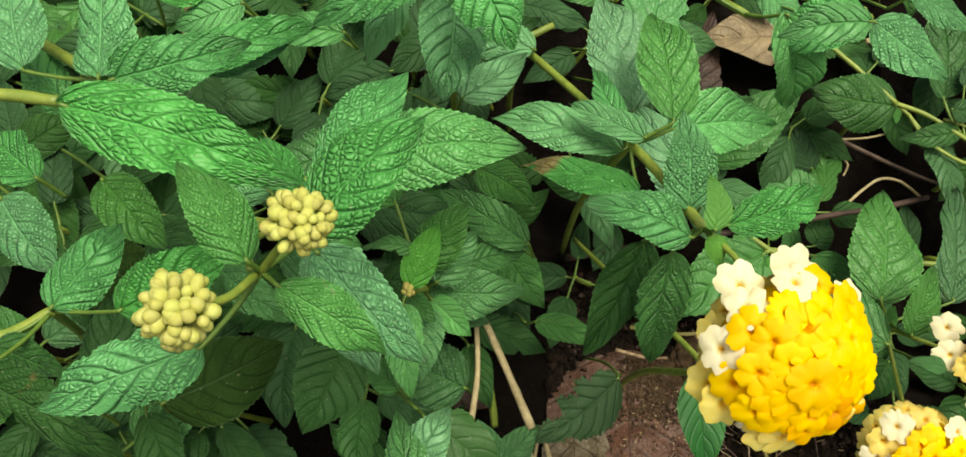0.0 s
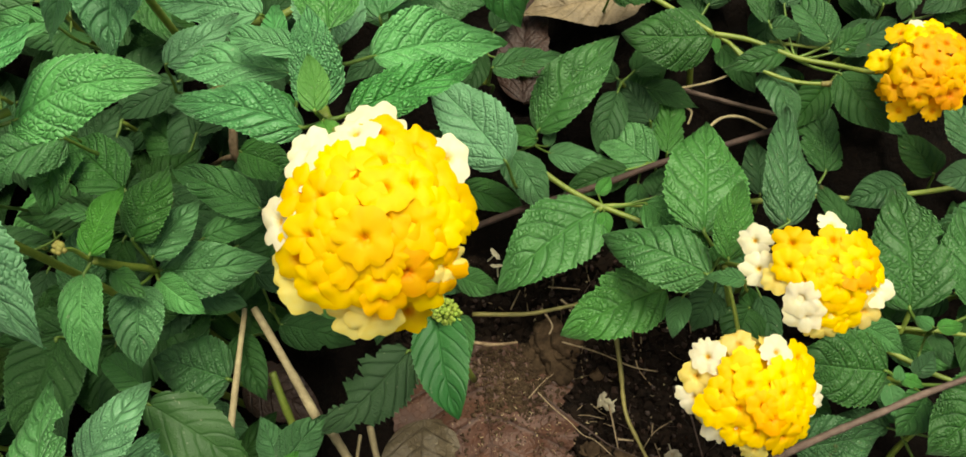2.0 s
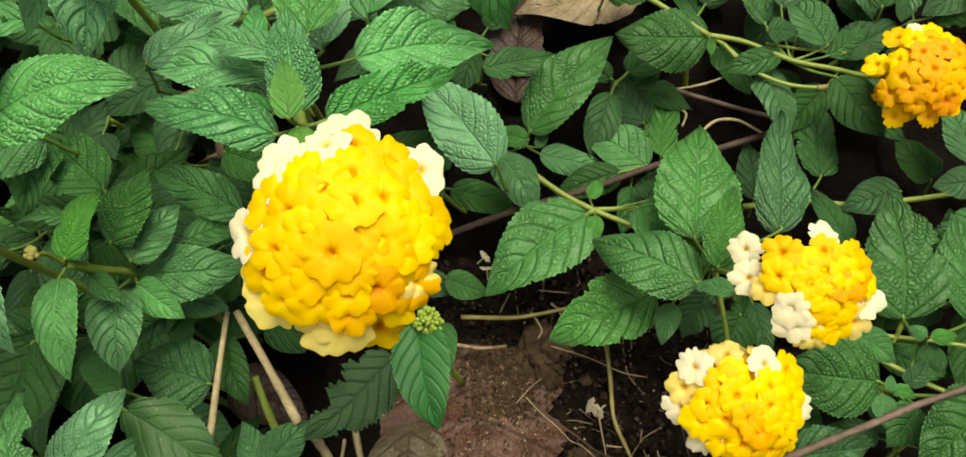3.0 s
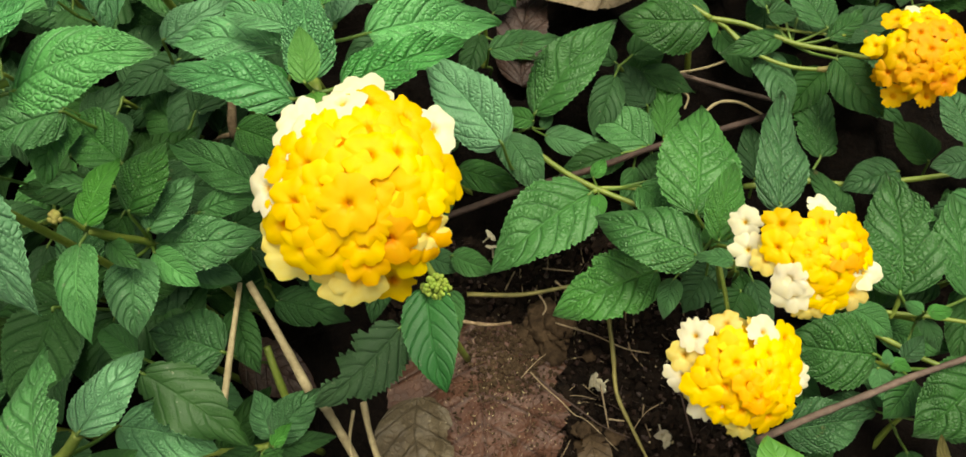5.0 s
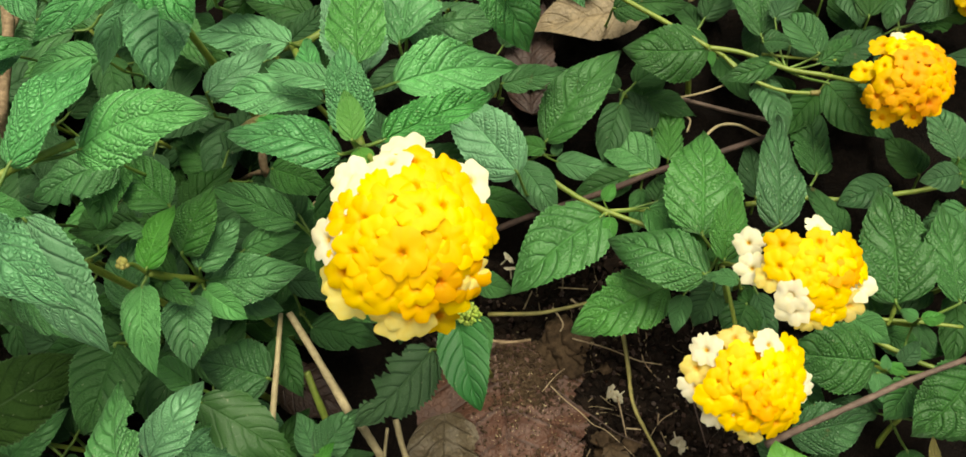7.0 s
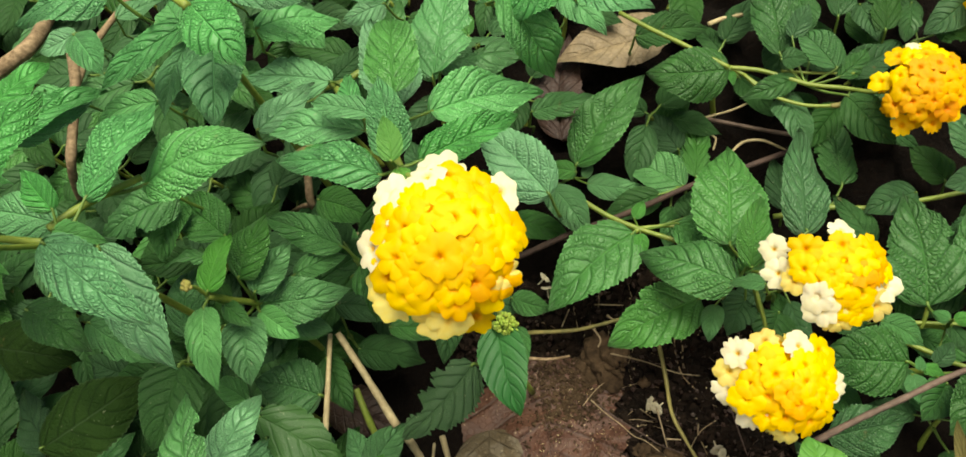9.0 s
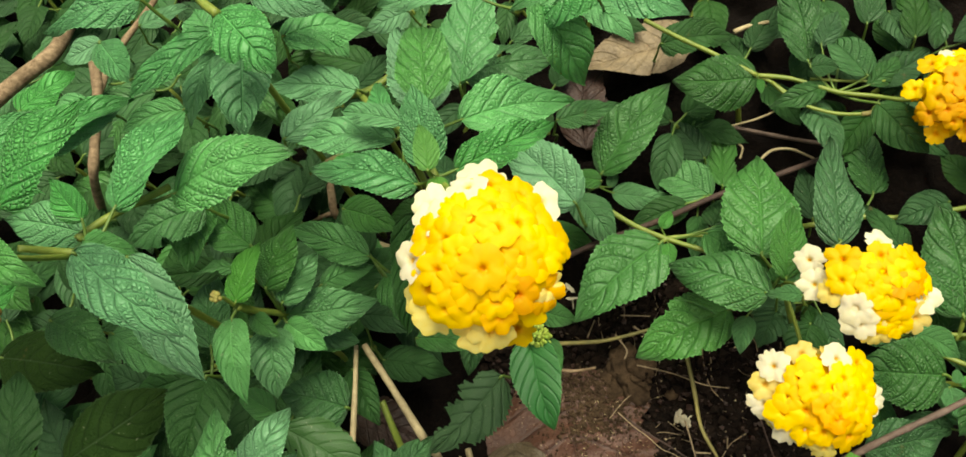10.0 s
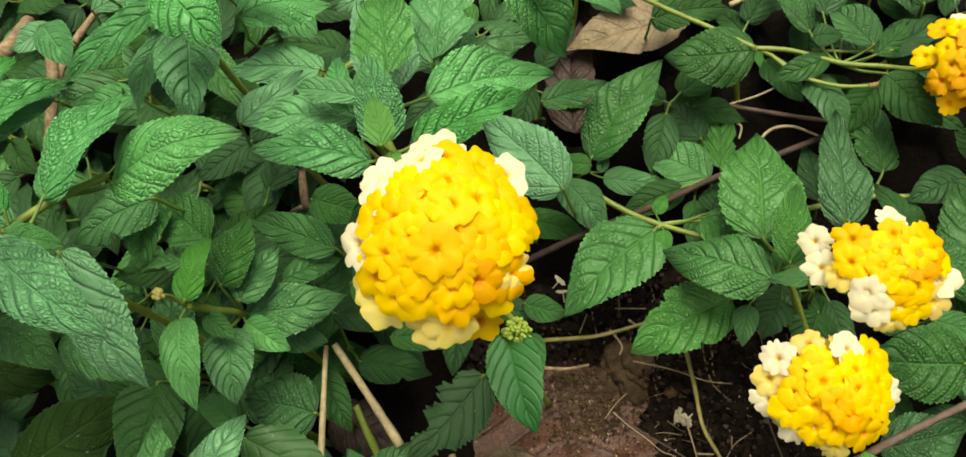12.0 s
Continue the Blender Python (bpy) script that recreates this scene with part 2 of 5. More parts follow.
def dead_leaf_material(name, a, b, spots, ribs=0.55):
    g = Graph(name)
    pos = g.node("ShaderNodeTexCoord").outputs["Object"]
    n = g.noise(pos, 130.0, 6.0, 0.65)
    c = g.mix(g.math("MULTIPLY_ADD", n, 2.6, -0.8, clamp=True), col(a), col(b))
    patch = g.math("MULTIPLY_ADD", g.noise(pos, 34.0, 5.0, 0.6), 7.0, -4.1, clamp=True)
    c = g.mix(g.math("MULTIPLY", patch, 0.45), c, col([x * 1.25 + 0.008 for x in (b[0], b[0] * 0.8, b[0] * 0.48)]))
    vor = g.node("ShaderNodeTexVoronoi", {"Vector": pos, "Scale": 420.0}, feature="DISTANCE_TO_EDGE")
    net = g.math("MULTIPLY", vor.outputs[0], 5.0, clamp=True)
    c = g.mix(g.math("MULTIPLY_ADD", net, 0.2, 0.8), col([x * 0.5 for x in a]), c)
    sep = g.node("ShaderNodeSeparateXYZ", {0: g.node("ShaderNodeUVMap", uv_map="UVMap").outputs[0]})
    u = g.math("ABSOLUTE", g.math("MULTIPLY_ADD", sep.outputs[0], 2.0, -1.0))
    lanes = g.math("FRACT", g.math("MULTIPLY", g.math("ADD", g.math("MULTIPLY_ADD", u, -0.22, sep.outputs[1]), g.math("MULTIPLY", n, 0.03)), 7.0))
    rib = g.math("MINIMUM", g.math("MULTIPLY", g.math("ABSOLUTE", g.math("SUBTRACT", lanes, 0.5)), 9.0, clamp=True), g.math("MULTIPLY", u, 22.0, clamp=True))
    c = g.mix(g.math("MULTIPLY_ADD", rib, ribs, 1.0 - ribs), col([x * 0.4 for x in a]), c)
    stain = g.math("MULTIPLY_ADD", g.noise(pos, 75.0, 9.0, 0.75), 6.0, -3.0, clamp=True)
    c = g.mix(g.math("MULTIPLY", stain, 0.7), c, col([0.35 * x for x in b]))
    dirt = g.math("GREATER_THAN", g.noise(pos, 1000.0, 2.0), 0.68)
    c = g.mix(g.math("MULTIPLY", dirt, 0.6), c, col(spots))
    g.put(g.bsdf.inputs["Base Color"], c)
    g.put(g.bsdf.inputs["Roughness"], 0.62)
    g.put(g.bsdf.inputs["Normal"], g.bump(g.math("ADD", g.math("MULTIPLY_ADD", rib, 0.7, n), g.math("MULTIPLY", net, 0.3)), 0.7, 0.0007))
    return g.mat


DEAD = {
    "brown": dead_leaf_material("dead_leaf_brown", (0.053, 0.0180, 0.0085), (0.088, 0.0345, 0.0170), (0.30, 0.22, 0.13), 0.7),
    "tan": dead_leaf_material("dead_leaf_tan", (0.175, 0.126, 0.066), (0.285, 0.215, 0.120), (0.06, 0.04, 0.025), 0.15),
    "patch": dead_leaf_material("dead_leaf_olive_tan", (0.068, 0.049, 0.026), (0.122, 0.092, 0.051), (0.22, 0.18, 0.11)),
    "husk": dead_leaf_material("dead_leaf_husk", (0.045, 0.027, 0.014), (0.125, 0.082, 0.042), (0.02, 0.012, 0.008)),
    "red": dead_leaf_material("dead_leaf_red", (0.024, 0.0095, 0.0055), (0.046, 0.019, 0.0105), (0.08, 0.055, 0.03)),
}

# dark soil, taken near black: shade between the plants is in this colour
g = Graph("soil")
pos = g.node("ShaderNodeTexCoord").outputs["Object"]
n1, n2, n3 = g.noise(pos, 70.0, 8.0, 0.7), g.noise(pos, 600.0, 4.0, 0.7), g.noise(pos, 9.0, 3.0)
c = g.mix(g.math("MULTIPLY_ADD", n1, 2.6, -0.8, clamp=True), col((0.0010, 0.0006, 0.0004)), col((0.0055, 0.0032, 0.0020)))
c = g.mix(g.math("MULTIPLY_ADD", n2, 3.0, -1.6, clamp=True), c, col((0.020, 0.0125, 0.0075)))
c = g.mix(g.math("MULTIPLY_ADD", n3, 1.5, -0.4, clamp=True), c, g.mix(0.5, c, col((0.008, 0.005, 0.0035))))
g.put(g.bsdf.inputs["Base Color"], c)
g.put(g.bsdf.inputs["Roughness"], 0.95)
g.put(g.bsdf.inputs["Specular IOR Level"], 0.12)
g.put(g.bsdf.inputs["Normal"], g.bump(g.math("ADD", n1, g.math("MULTIPLY", n2, 0.5)), 1.0, 0.003))
SOIL = g.mat
# crumbs are darkened too, with the same gap shade in their tone
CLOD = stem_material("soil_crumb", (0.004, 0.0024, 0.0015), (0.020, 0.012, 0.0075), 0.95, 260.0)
LUMP = stem_material("soil_clod", (0.022, 0.0135, 0.0075), (0.105, 0.068, 0.038), 0.95, 420.0)

# ---- builders (places in centimetres) ----
CM = 0.01
rng = random.Random(7)


def soil_height(x, y):
    p = Vector((x, y, 0)) * CM
    return (0.012 * (noise.fractal(p * 22, 1.0, 2.0, 5) - 0.15) + 0.005 * noise.noise(p * 120) - 0.002) / CM


def V(p):
    return Vector(p) * CM


def mesh_from(name, verts, faces, mats, mat_index=None, uvs=None, smooth=True):
    me = bpy.data.meshes.new(name)
    me.from_pydata([tuple(v) for v in verts], [], faces)
    for m in mats:
        me.materials.append(m)
    if mat_index is not None:
        me.polygons.foreach_set("material_index", mat_index)
    me.polygons.foreach_set("use_smooth", [smooth] * len(me.polygons))
    if uvs is not None:
        layer = me.uv_layers.new(name="UVMap")
        idx = np.empty(len(me.loops), dtype=np.int32)
        me.loops.foreach_get("vertex_index", idx)
        layer.data.foreach_set("uv", np.asarray(uvs, dtype=np.float32)[idx].ravel())
    me.update()
    return me


def under(ob, parent, place):
    """Make ob a part of parent, standing at a place of the world (no part is turned)."""
    ob.parent = parent
    home = Vector((0, 0, 0))
    up = parent
    while up is not None:
        home += up.location
        up = up.parent
    ob.location = Vector(place) - home
    return ob


def thing(name, place, label, category, group="", kind=""):
    ob = new(name)
    ob.empty_display_size = 0.01
    ob.location = place
    return tagged(ob, label, category, group, kind)


def glide(points, steps=6):
    """A smooth line through points."""
    P = [Vector(p) for p in points]
    P = [2 * P[0] - P[1]] + P + [2 * P[-1] - P[-2]]
    out = []
    for i in range(1, len(P) - 2):
        a, b, c, d = P[i - 1:i + 3]
        for k in range(steps):
            t = k / steps
            out.append(0.5 * (2 * b + (c - a) * t + (2 * a - 5 * b + 4 * c - d) * t * t + (3 * b - a - 3 * c + d) * t ** 3))
    return out + [P[-2]]


def tube_mesh(name, points, r0, r1, mat, sides=8, steps=6, knobs=0.0):
    line = glide(points, steps)
    verts, faces = [], []
    n = len(line)
    side = None
    for i, p in enumerate(line):
        d = (line[min(i + 1, n - 1)] - line[max(i - 1, 0)]).normalized()
        side = (side - d * side.dot(d)) if side is not None else d.orthogonal()
        side.normalize()
        up = d.cross(side)
        r = (r0 + (r1 - r0) * i / (n - 1)) * (1 + knobs * (rng.random() - 0.5))
        for k in range(sides):
            a = 2 * math.pi * k / sides
            verts.append(p + (side * math.cos(a) + up * math.sin(a)) * r)
    for i in range(n - 1):
        for k in range(sides):
            q = (k + 1) % sides
            faces.append((i * sides + k, i * sides + q, (i + 1) * sides + q, (i + 1) * sides + k))
    faces.append(tuple(range(sides))[::-1])
    faces.append(tuple((n - 1) * sides + k for k in range(sides)))
    return mesh_from(name, verts, faces, [mat])


def tube(name, parent, points, r0, r1, mat, sides=8, knobs=0.0, steps=6):
    """A round stem through points in centimetres, radii in centimetres."""
    at = V(points[0])
    me = tube_mesh(name, [V(p) - at for p in points], r0 * CM, r1 * CM, mat, sides, steps, knobs)
    ob = new(name, me)
    if parent is None:
        ob.location = at
        return ob
    return under(ob, parent, at)


NV, NU = 60, 14


def leaf_grid(length, width, arch, seed, ragged=0.0, hole=False, rugose=1.0, teeth_depth=0.085):
    """Blade along +y, upper side to +z: ovate, saw-edged, quilted between its veins."""
    r = random.Random(seed)
    teeth = r.randint(19, 24)
    ext = r.uniform(0.42, 0.54)
    tipsharp = r.uniform(0.86, 1.04)
    peak = ext / (ext + tipsharp)
    norm = peak ** ext * (1 - peak) ** tipsharp
    fold = r.uniform(0.12, 0.48)
    twist = r.uniform(-0.22, 0.22)
    bend = r.uniform(-0.05, 0.05)
    droop = r.uniform(0.0, 0.16)
    wave_a, wave_p = r.uniform(0.02, 0.06), r.uniform(0, 6.28)
    off = Vector((r.uniform(0, 90), r.uniform(0, 90), r.uniform(0, 90)))
    camber = r.uniform(0.15, 0.50)
    verts, uvs, faces = [], [], []
    hw = width / 2
    for i in range(NV + 1):
        v = i / NV
        base_w = max(v, 1e-4) ** ext * max(1 - v, 0.0) ** tipsharp / norm * hw
        saw = (v * teeth) % 1.0
        for j in range(NU + 1):
            u = -1 + 2 * j / NU
            w = base_w
            if ragged:
                bite = noise.noise(Vector((v * 7, 3.0 if u > 0 else -3.0, seed * 0.37))) + 0.35 * noise.noise(Vector((v * 31, 5.0 if u > 0 else -5.0, seed * 0.37)))
                u *= 1.0 - min(0.8, ragged * max(0.0, bite - 0.12) * 2.2)
            if j in (0, NU):
                w *= 1.0 + teeth_depth * (saw - 0.4) if 0.06 < v < 0.97 else 1.0
            a = abs(u)
            x = u * w + bend * length * math.sin(math.pi * v)
            y = v * length + 0.05 * length * a * (1 - v) * v
            z = arch * length * 4 * v * (1 - v) - droop * length * v * v + droop * length * v
            z += fold * a * w - camber * a * a * w
            z += wave_a * length * math.sin(9 * v + wave_p + (1.5 if u > 0 else 0)) * a * a
            # quilting between the side veins
            s = 6.6 * (v - 0.17 * a - 0.12 * a * a)
            quilt = abs(math.sin(math.pi * s)) ** 0.7
            z += rugose * 0.007 * length * quilt * min(1, a * 3) * (1 - 0.6 * a)
            z -= rugose * 0.010 * length * max(0, 1 - a * 5)
            z += rugose * 0.004 * length * noise.noise(Vector((x, y, 0)) * 260 + off)
            ang = twist * (v - 0.3)
            verts.append((x * math.cos(ang), y, z + x * math.sin(ang)))
            uvs.append(((u + 1) / 2, v))
    for i in range(NV):
        for j in range(NU):
            if hole:
                u, v = -1 + 2 * (j + 0.5) / NU, (i + 0.5) / NV
                if ((u + 0.3) / 0.22) ** 2 + ((v - 0.46) / 0.075) ** 2 < 1:
                    continue
            q = i * (NU + 1) + j
            faces.append((q, q + 1, q + NU + 2, q + NU + 1))
    return verts, faces, uvs


leaf_count = [0]


def leaf(shoot, base, tip, width, tone="m", arch=0.06, roll=0, stalk=None, label=""):
    """One blade from base to tip (centimetres) facing up, rolled about its length; stalk: the node where its petiole starts."""
    leaf_count[0] += 1
    seed = leaf_count[0]
    b, t = V(base), V(tip)
    y = (t - b)
    length = y.length
    y.normalize()
    up = Vector((0.05, -0.18, 1.0))
    z = (up - y * up.dot(y)).normalized()
    z = Matrix.Rotation(radians(roll + random.Random(seed).uniform(-9, 9)), 3, y) @ z
    x = y.cross(z)
    m = Matrix((x, y, z)).transposed()
    verts, faces, uvs = leaf_grid(length, width * 0.87 * CM, arch, seed, 0.45 if tone == "r" else 0.3 if seed % 5 == 0 else 0.0, tone == "h", 0.5 if tone in "ovu" else 1.0, 0.2 if tone == "r" else 0.085)
    ob = new("leaf", mesh_from("leaf", [m @ Vector(v) for v in verts], faces, [LEAF[tone]], uvs=uvs))
    under(ob, shoot, b)
    words = {"a": "yellowing narrow leaf", "y": "bright young leaf", "o": "dull older leaf, toned darker for the shade above it", "v": "smooth olive green older leaf", "h": "leaf with a round eaten hole", "r": "leaf with ragged eaten edges", "s": "leaf with a brown scorched tip", "w": "smooth pale green leaf", "g": "tiny yellow-green unfolding leaf"}
    tagged(ob, label or words.get(tone, ""))
    c = Vector(base)
    if stalk is None:
        back = (c - Vector(tip)).normalized()
        a = c + back * (0.12 + 0.08 * width) - Vector((0, 0, 0.6 + 0.3 * width))
        if a.z > 1.0:
            # a thin branch carries the leaf, leaning out from the soil
            lean = Vector((a.x - 7.0, a.y + 4.0, 0)) * (0.85 * a.z / (27.0 - a.z))
            foot = Vector((a.x, a.y, -0.2)) + lean
            tube("stem", ob, [foot, (foot + a) / 2 + Vector((0.15, 0.1, 0)), a], 0.06, 0.04, STEM["p"], 5, steps=3)
    else:
        a = Vector(stalk)
    mid = (a + c) / 2 - Vector((0, 0, 0.08 * (c - a).length))
    inner = c + (Vector(tip) - c) * 0.04
    r = 0.028 + 0.012 * width
    tube("petiole", ob, [a, mid, c, inner], r * 1.15, r * 0.7, STEM["p"], 6, steps=4)
    return ob


def floret_mesh(name, size, lobes, shape_seed, petal, throat):
    """One open floret facing +z: broad wavy lobes, shallowly parted, round a small sunk throat, on a thin tube."""
    r = random.Random(shape_seed)
    seg, rings = 45, 7
    lobe = [(r.uniform(0.80, 1.14), r.uniform(-0.10, 0.10), r.uniform(-0.10, 0.12), r.uniform(0.02, 0.20)) for _ in range(lobes)]
    verts, faces, mi = [(0, 0, -0.42 * size)], [], []
    for k in range(1, rings + 1):
        f = k / rings
        for s in range(seg):
            a = 2 * math.pi * s / seg
            q = (a + 0.22 * math.sin(a + shape_seed) + 0.12 * math.sin(2 * a + 2.3 * shape_seed)) / (2 * math.pi) * lobes
            big, skew, lift, cleft = lobe[int(q) % lobes]
            inside = q % 1.0
            edge = abs(math.sin(math.pi * inside)) ** 0.45
            rad = size * (0.66 + 0.36 * edge * big - cleft * math.exp(-((inside - 0.5) / 0.10) ** 2)) * (1 + 0.035 * math.sin(7 * a + shape_seed) + 0.025 * math.sin(13 * a + 3 * shape_seed))
            rr = rad * (0.13 + 0.87 * (f - 1 / rings) * rings / (rings - 1)) if k > 1 else size * 0.10
            z = size * (0.14 * f - 0.20 * f ** 3 + lift * f * f * edge + 0.03 * f * math.sin(5 * a + 3 * f + shape_seed))
            z += size * 0.03 * f * math.sin(math.pi * inside) - (0.12 * size if k == 1 else 0)
            verts.append((rr * math.cos(a + skew * f), rr * math.sin(a + skew * f), z))
    for s in range(seg):
        faces.append((0, 1 + s, 1 + (s + 1) % seg))
        mi.append(1)
    for k in range(rings - 1):
        for s in range(seg):
            p, q = 1 + k * seg + s, 1 + k * seg + (s + 1) % seg
            faces.append((p, p + seg, q + seg, q))
            mi.append(0)
    first = len(verts)
    for z, rad in ((-0.05, 0.15), (-0.7, 0.10), (-1.5, 0.09)):
        for s in range(6):
            a = math.pi * s / 3
            verts.append((rad * size * math.cos(a), rad * size * math.sin(a), z * size))
    for k in range(2):
        for s in range(6):
            p, q = first + k * 6 + s, first + k * 6 + (s + 1) % 6
            faces.append((p, q, q + 6, p + 6))
            mi.append(0)
    return mesh_from(name, verts, faces, [petal, throat], mi)


FLORETS = {}


def floret(size, tone, variant):
    key = (round(size, 2), tone, variant)
    if key not in FLORETS:
        FLORETS[key] = floret_mesh("floret", size * CM, 4 + (variant % 2), variant * 7 + 3, PETAL[tone], PETAL["throat" if tone in ("yellow", "gold", "amber", "orange") else "pale"])
    return FLORETS[key]


def facing(axis, spin):
    z = Vector(axis).normalized()
    m = z.to_track_quat("Z", "Y").to_matrix().to_4x4()
    return m @ Matrix.Rotation(spin, 4, "Z")


def flower_head(shoot, centre, radius, axis, florets, seed, size=0.36, squash=0.85, label="", core=0.76, under_tone="pale", skirt=15):
    """A dome of florets round centre. Each floret: its place on the disc that the dome shows along its axis, in hundredths of the radius, and its colour."""
    r = random.Random(seed)
    c = V(centre)
    ax = Vector(axis).normalized()
    e1 = Vector((0, 1, 0)).cross(ax).normalized()
    e2 = ax.cross(e1)
    core_v, core_f = [], []
    for i in range(9):
        for j in range(14):
            th, ph = math.pi * i / 8, 2 * math.pi * j / 14
            core_v.append(((e1 * math.cos(ph) + e2 * math.sin(ph)) * math.sin(th) + ax * math.cos(th) * squash) * (core * radius * CM))
    for i in range(8):
        for j in range(14):
            core_f.append((i * 14 + j, (i + 1) * 14 + j, (i + 1) * 14 + (j + 1) % 14, i * 14 + (j + 1) % 14))
    head = new("flower_head", mesh_from("flower_head", core_v, core_f, [PETAL["gold"]]))
    under(head, shoot, c)
    tagged(head, label)

    def open_floret(d, out, tone, scale, rim=False):
        jitter = Vector((r.uniform(-1, 1), r.uniform(-1, 1), r.uniform(-1, 1))) * 0.12
        tilt = (d.normalized() * (0.35 if rim else 0.7) + ax * (0.9 if rim else 0.7) + jitter).normalized()
        f = new("floret", floret(size * scale, tone, r.randint(0, 6)))
        f.parent = head
        f.matrix_basis = Matrix.Translation(d * radius * CM * out) @ facing(tilt, r.uniform(0, 6.28)) @ Matrix.Diagonal((r.uniform(0.88, 1.1), r.uniform(0.88, 1.1), 1, 1))

    for x, y, tone in florets:
        x, y = x / 100, y / 100
        flat = math.hypot(x, y)
        d = e1 * x + e2 * y + ax * (squash * math.sqrt(max(0.0, 1 - min(1.0, flat) ** 2)) - 0.10 * max(0.0, flat - 0.85))
        open_floret(d, 0.98 if tone in ("orange", "amber") else r.uniform(0.90, 1.0), tone, r.choice((0.92, 1.0, 1.06)) * (1.10 if tone == "cream" else 1.0), flat > 0.92)
    for k in range(skirt):
        ph, th = 6.283 * (k + r.uniform(-0.2, 0.2)) / skirt, radians(r.uniform(100, 122))
        d = (e1 * math.cos(ph) + e2 * math.sin(ph)) * math.sin(th) + ax * math.cos(th) * squash
        open_floret(d, 0.82, under_tone, 0.85)
    return head


def bud_mesh(size, mat):
    """A closed, four-sided rounded bud on a short tube."""
    verts, faces = [], []
    rows, seg = 7, 12
    for i in range(rows):
        f = i / (rows - 1)
        rad = (0.30 + 0.70 * math.sin(math.pi * min(1, 0.12 + 0.80 * f)) ** 0.8) if f < 1 else 0.28
        for s in range(seg):
            a = 2 * math.pi * s / seg
            sq = 1 + 0.13 * abs(math.cos(2 * a)) - 0.05
            verts.append((rad * sq * size * math.cos(a), rad * sq * size * math.sin(a), size * (-1.9 + 2.6 * f)))
    verts.append((0, 0, size * 0.60))
    for i in range(rows - 1):
        for s in range(seg):
            faces.append((i * seg + s, i * seg + (s + 1) % seg, (i + 1) * seg + (s + 1) % seg, (i + 1) * seg + s))
    for s in range(seg):
        faces.append(((rows - 1) * seg + s, (rows - 1) * seg + (s + 1) % seg, rows * seg))
    return mesh_from("bud", verts, faces, [mat])


def bud_head(shoot, centre, radius, axis, count, mat, seed, size, label):
    """A tight dome of closed buds."""
    r = random.Random(seed)
    c = V(centre)
    ax = Vector(axis).normalized()
    e1 = Vector((0, 1, 0)).cross(ax).normalized()
    e2 = ax.cross(e1)
    base = new("flower_bud_head", tube_mesh("flower_bud_head", [-ax * radius * CM * 0.8, Vector((0, 0, 0)), ax * radius * CM * 0.45], radius * CM * 0.3, radius * CM * 0.55, PETAL["calyx"], 10))
    under(base, shoot, c)
    tagged(base, label)
    me = [bud_mesh(size * CM * s, PETAL[mat]) for s in (0.8, 0.95, 1.08)]
    for k in range(count):
        h = 1 - 1.05 * (k + 0.5) / count
        ph, th = k * 2.39996 + r.uniform(-0.25, 0.25), math.acos(h) + r.uniform(-0.1, 0.1)
        d = (e1 * math.cos(ph) + e2 * math.sin(ph)) * math.sin(th) + ax * math.cos(th)
        b = new("bud", r.choice(me))
        b.parent = base
        b.matrix_basis = Matrix.Translation(d * radius * CM * r.uniform(0.74, 1.0)) @ facing(d + Vector((r.uniform(-1, 1), r.uniform(-1, 1), r.uniform(-1, 1))) * 0.3, r.uniform(0, 6.28))
    return base


def dead_leaf(base, tip, width, tone, arch, seed, label, curl=0.0, drape=False, lift=0.0, torn=0.16):
    b, t = V(base), V(tip)
    y = (t - b)
    length = y.length
    y.normalize()
    up = Vector((0, 0, 1))
    z = (up - y * up.dot(y)).normalized()
    m = Matrix((y.cross(z), y, z)).transposed()
    verts, faces, uvs = leaf_grid(length, width * CM, arch, seed, torn, False, 0.2, 0.02)
    out = []
    for (px, py, pz), (u, v) in zip(verts, uvs):
        a = abs(u * 2 - 1)
        pz += curl * length * (a ** 2) * (0.5 + 0.5 * math.sin(3 * v + seed)) + 0.012 * length * noise.noise(Vector((px, py, seed)) * 90)
        pz -= 0.018 * length * max(0, 1 - a * 9)
        q = m @ Vector((px, py, pz))
        if drape:
            w = (b + q) / CM
            q.z = (soil_height(w.x, w.y) * 0.75 + 0.16 + lift) * CM + 0.55 * pz - b.z
        out.append(q)
    ob = new("dead_leaf", mesh_from("dead_leaf", out, faces, [DEAD[tone]], uvs=uvs))
    ob.location = b
    rib = [Vector(out[i * (NU + 1) + NU // 2]) + Vector((0, 0, 0.0002)) for i in range(0, NV + 1, 4)]
    spine = new("midrib", tube_mesh("midrib", rib, 0.006 * width * CM, 0.003 * width * CM, DEAD[tone], 6, 3))
    under(spine, ob, b)
    return tagged(ob, label, "dead leaf")


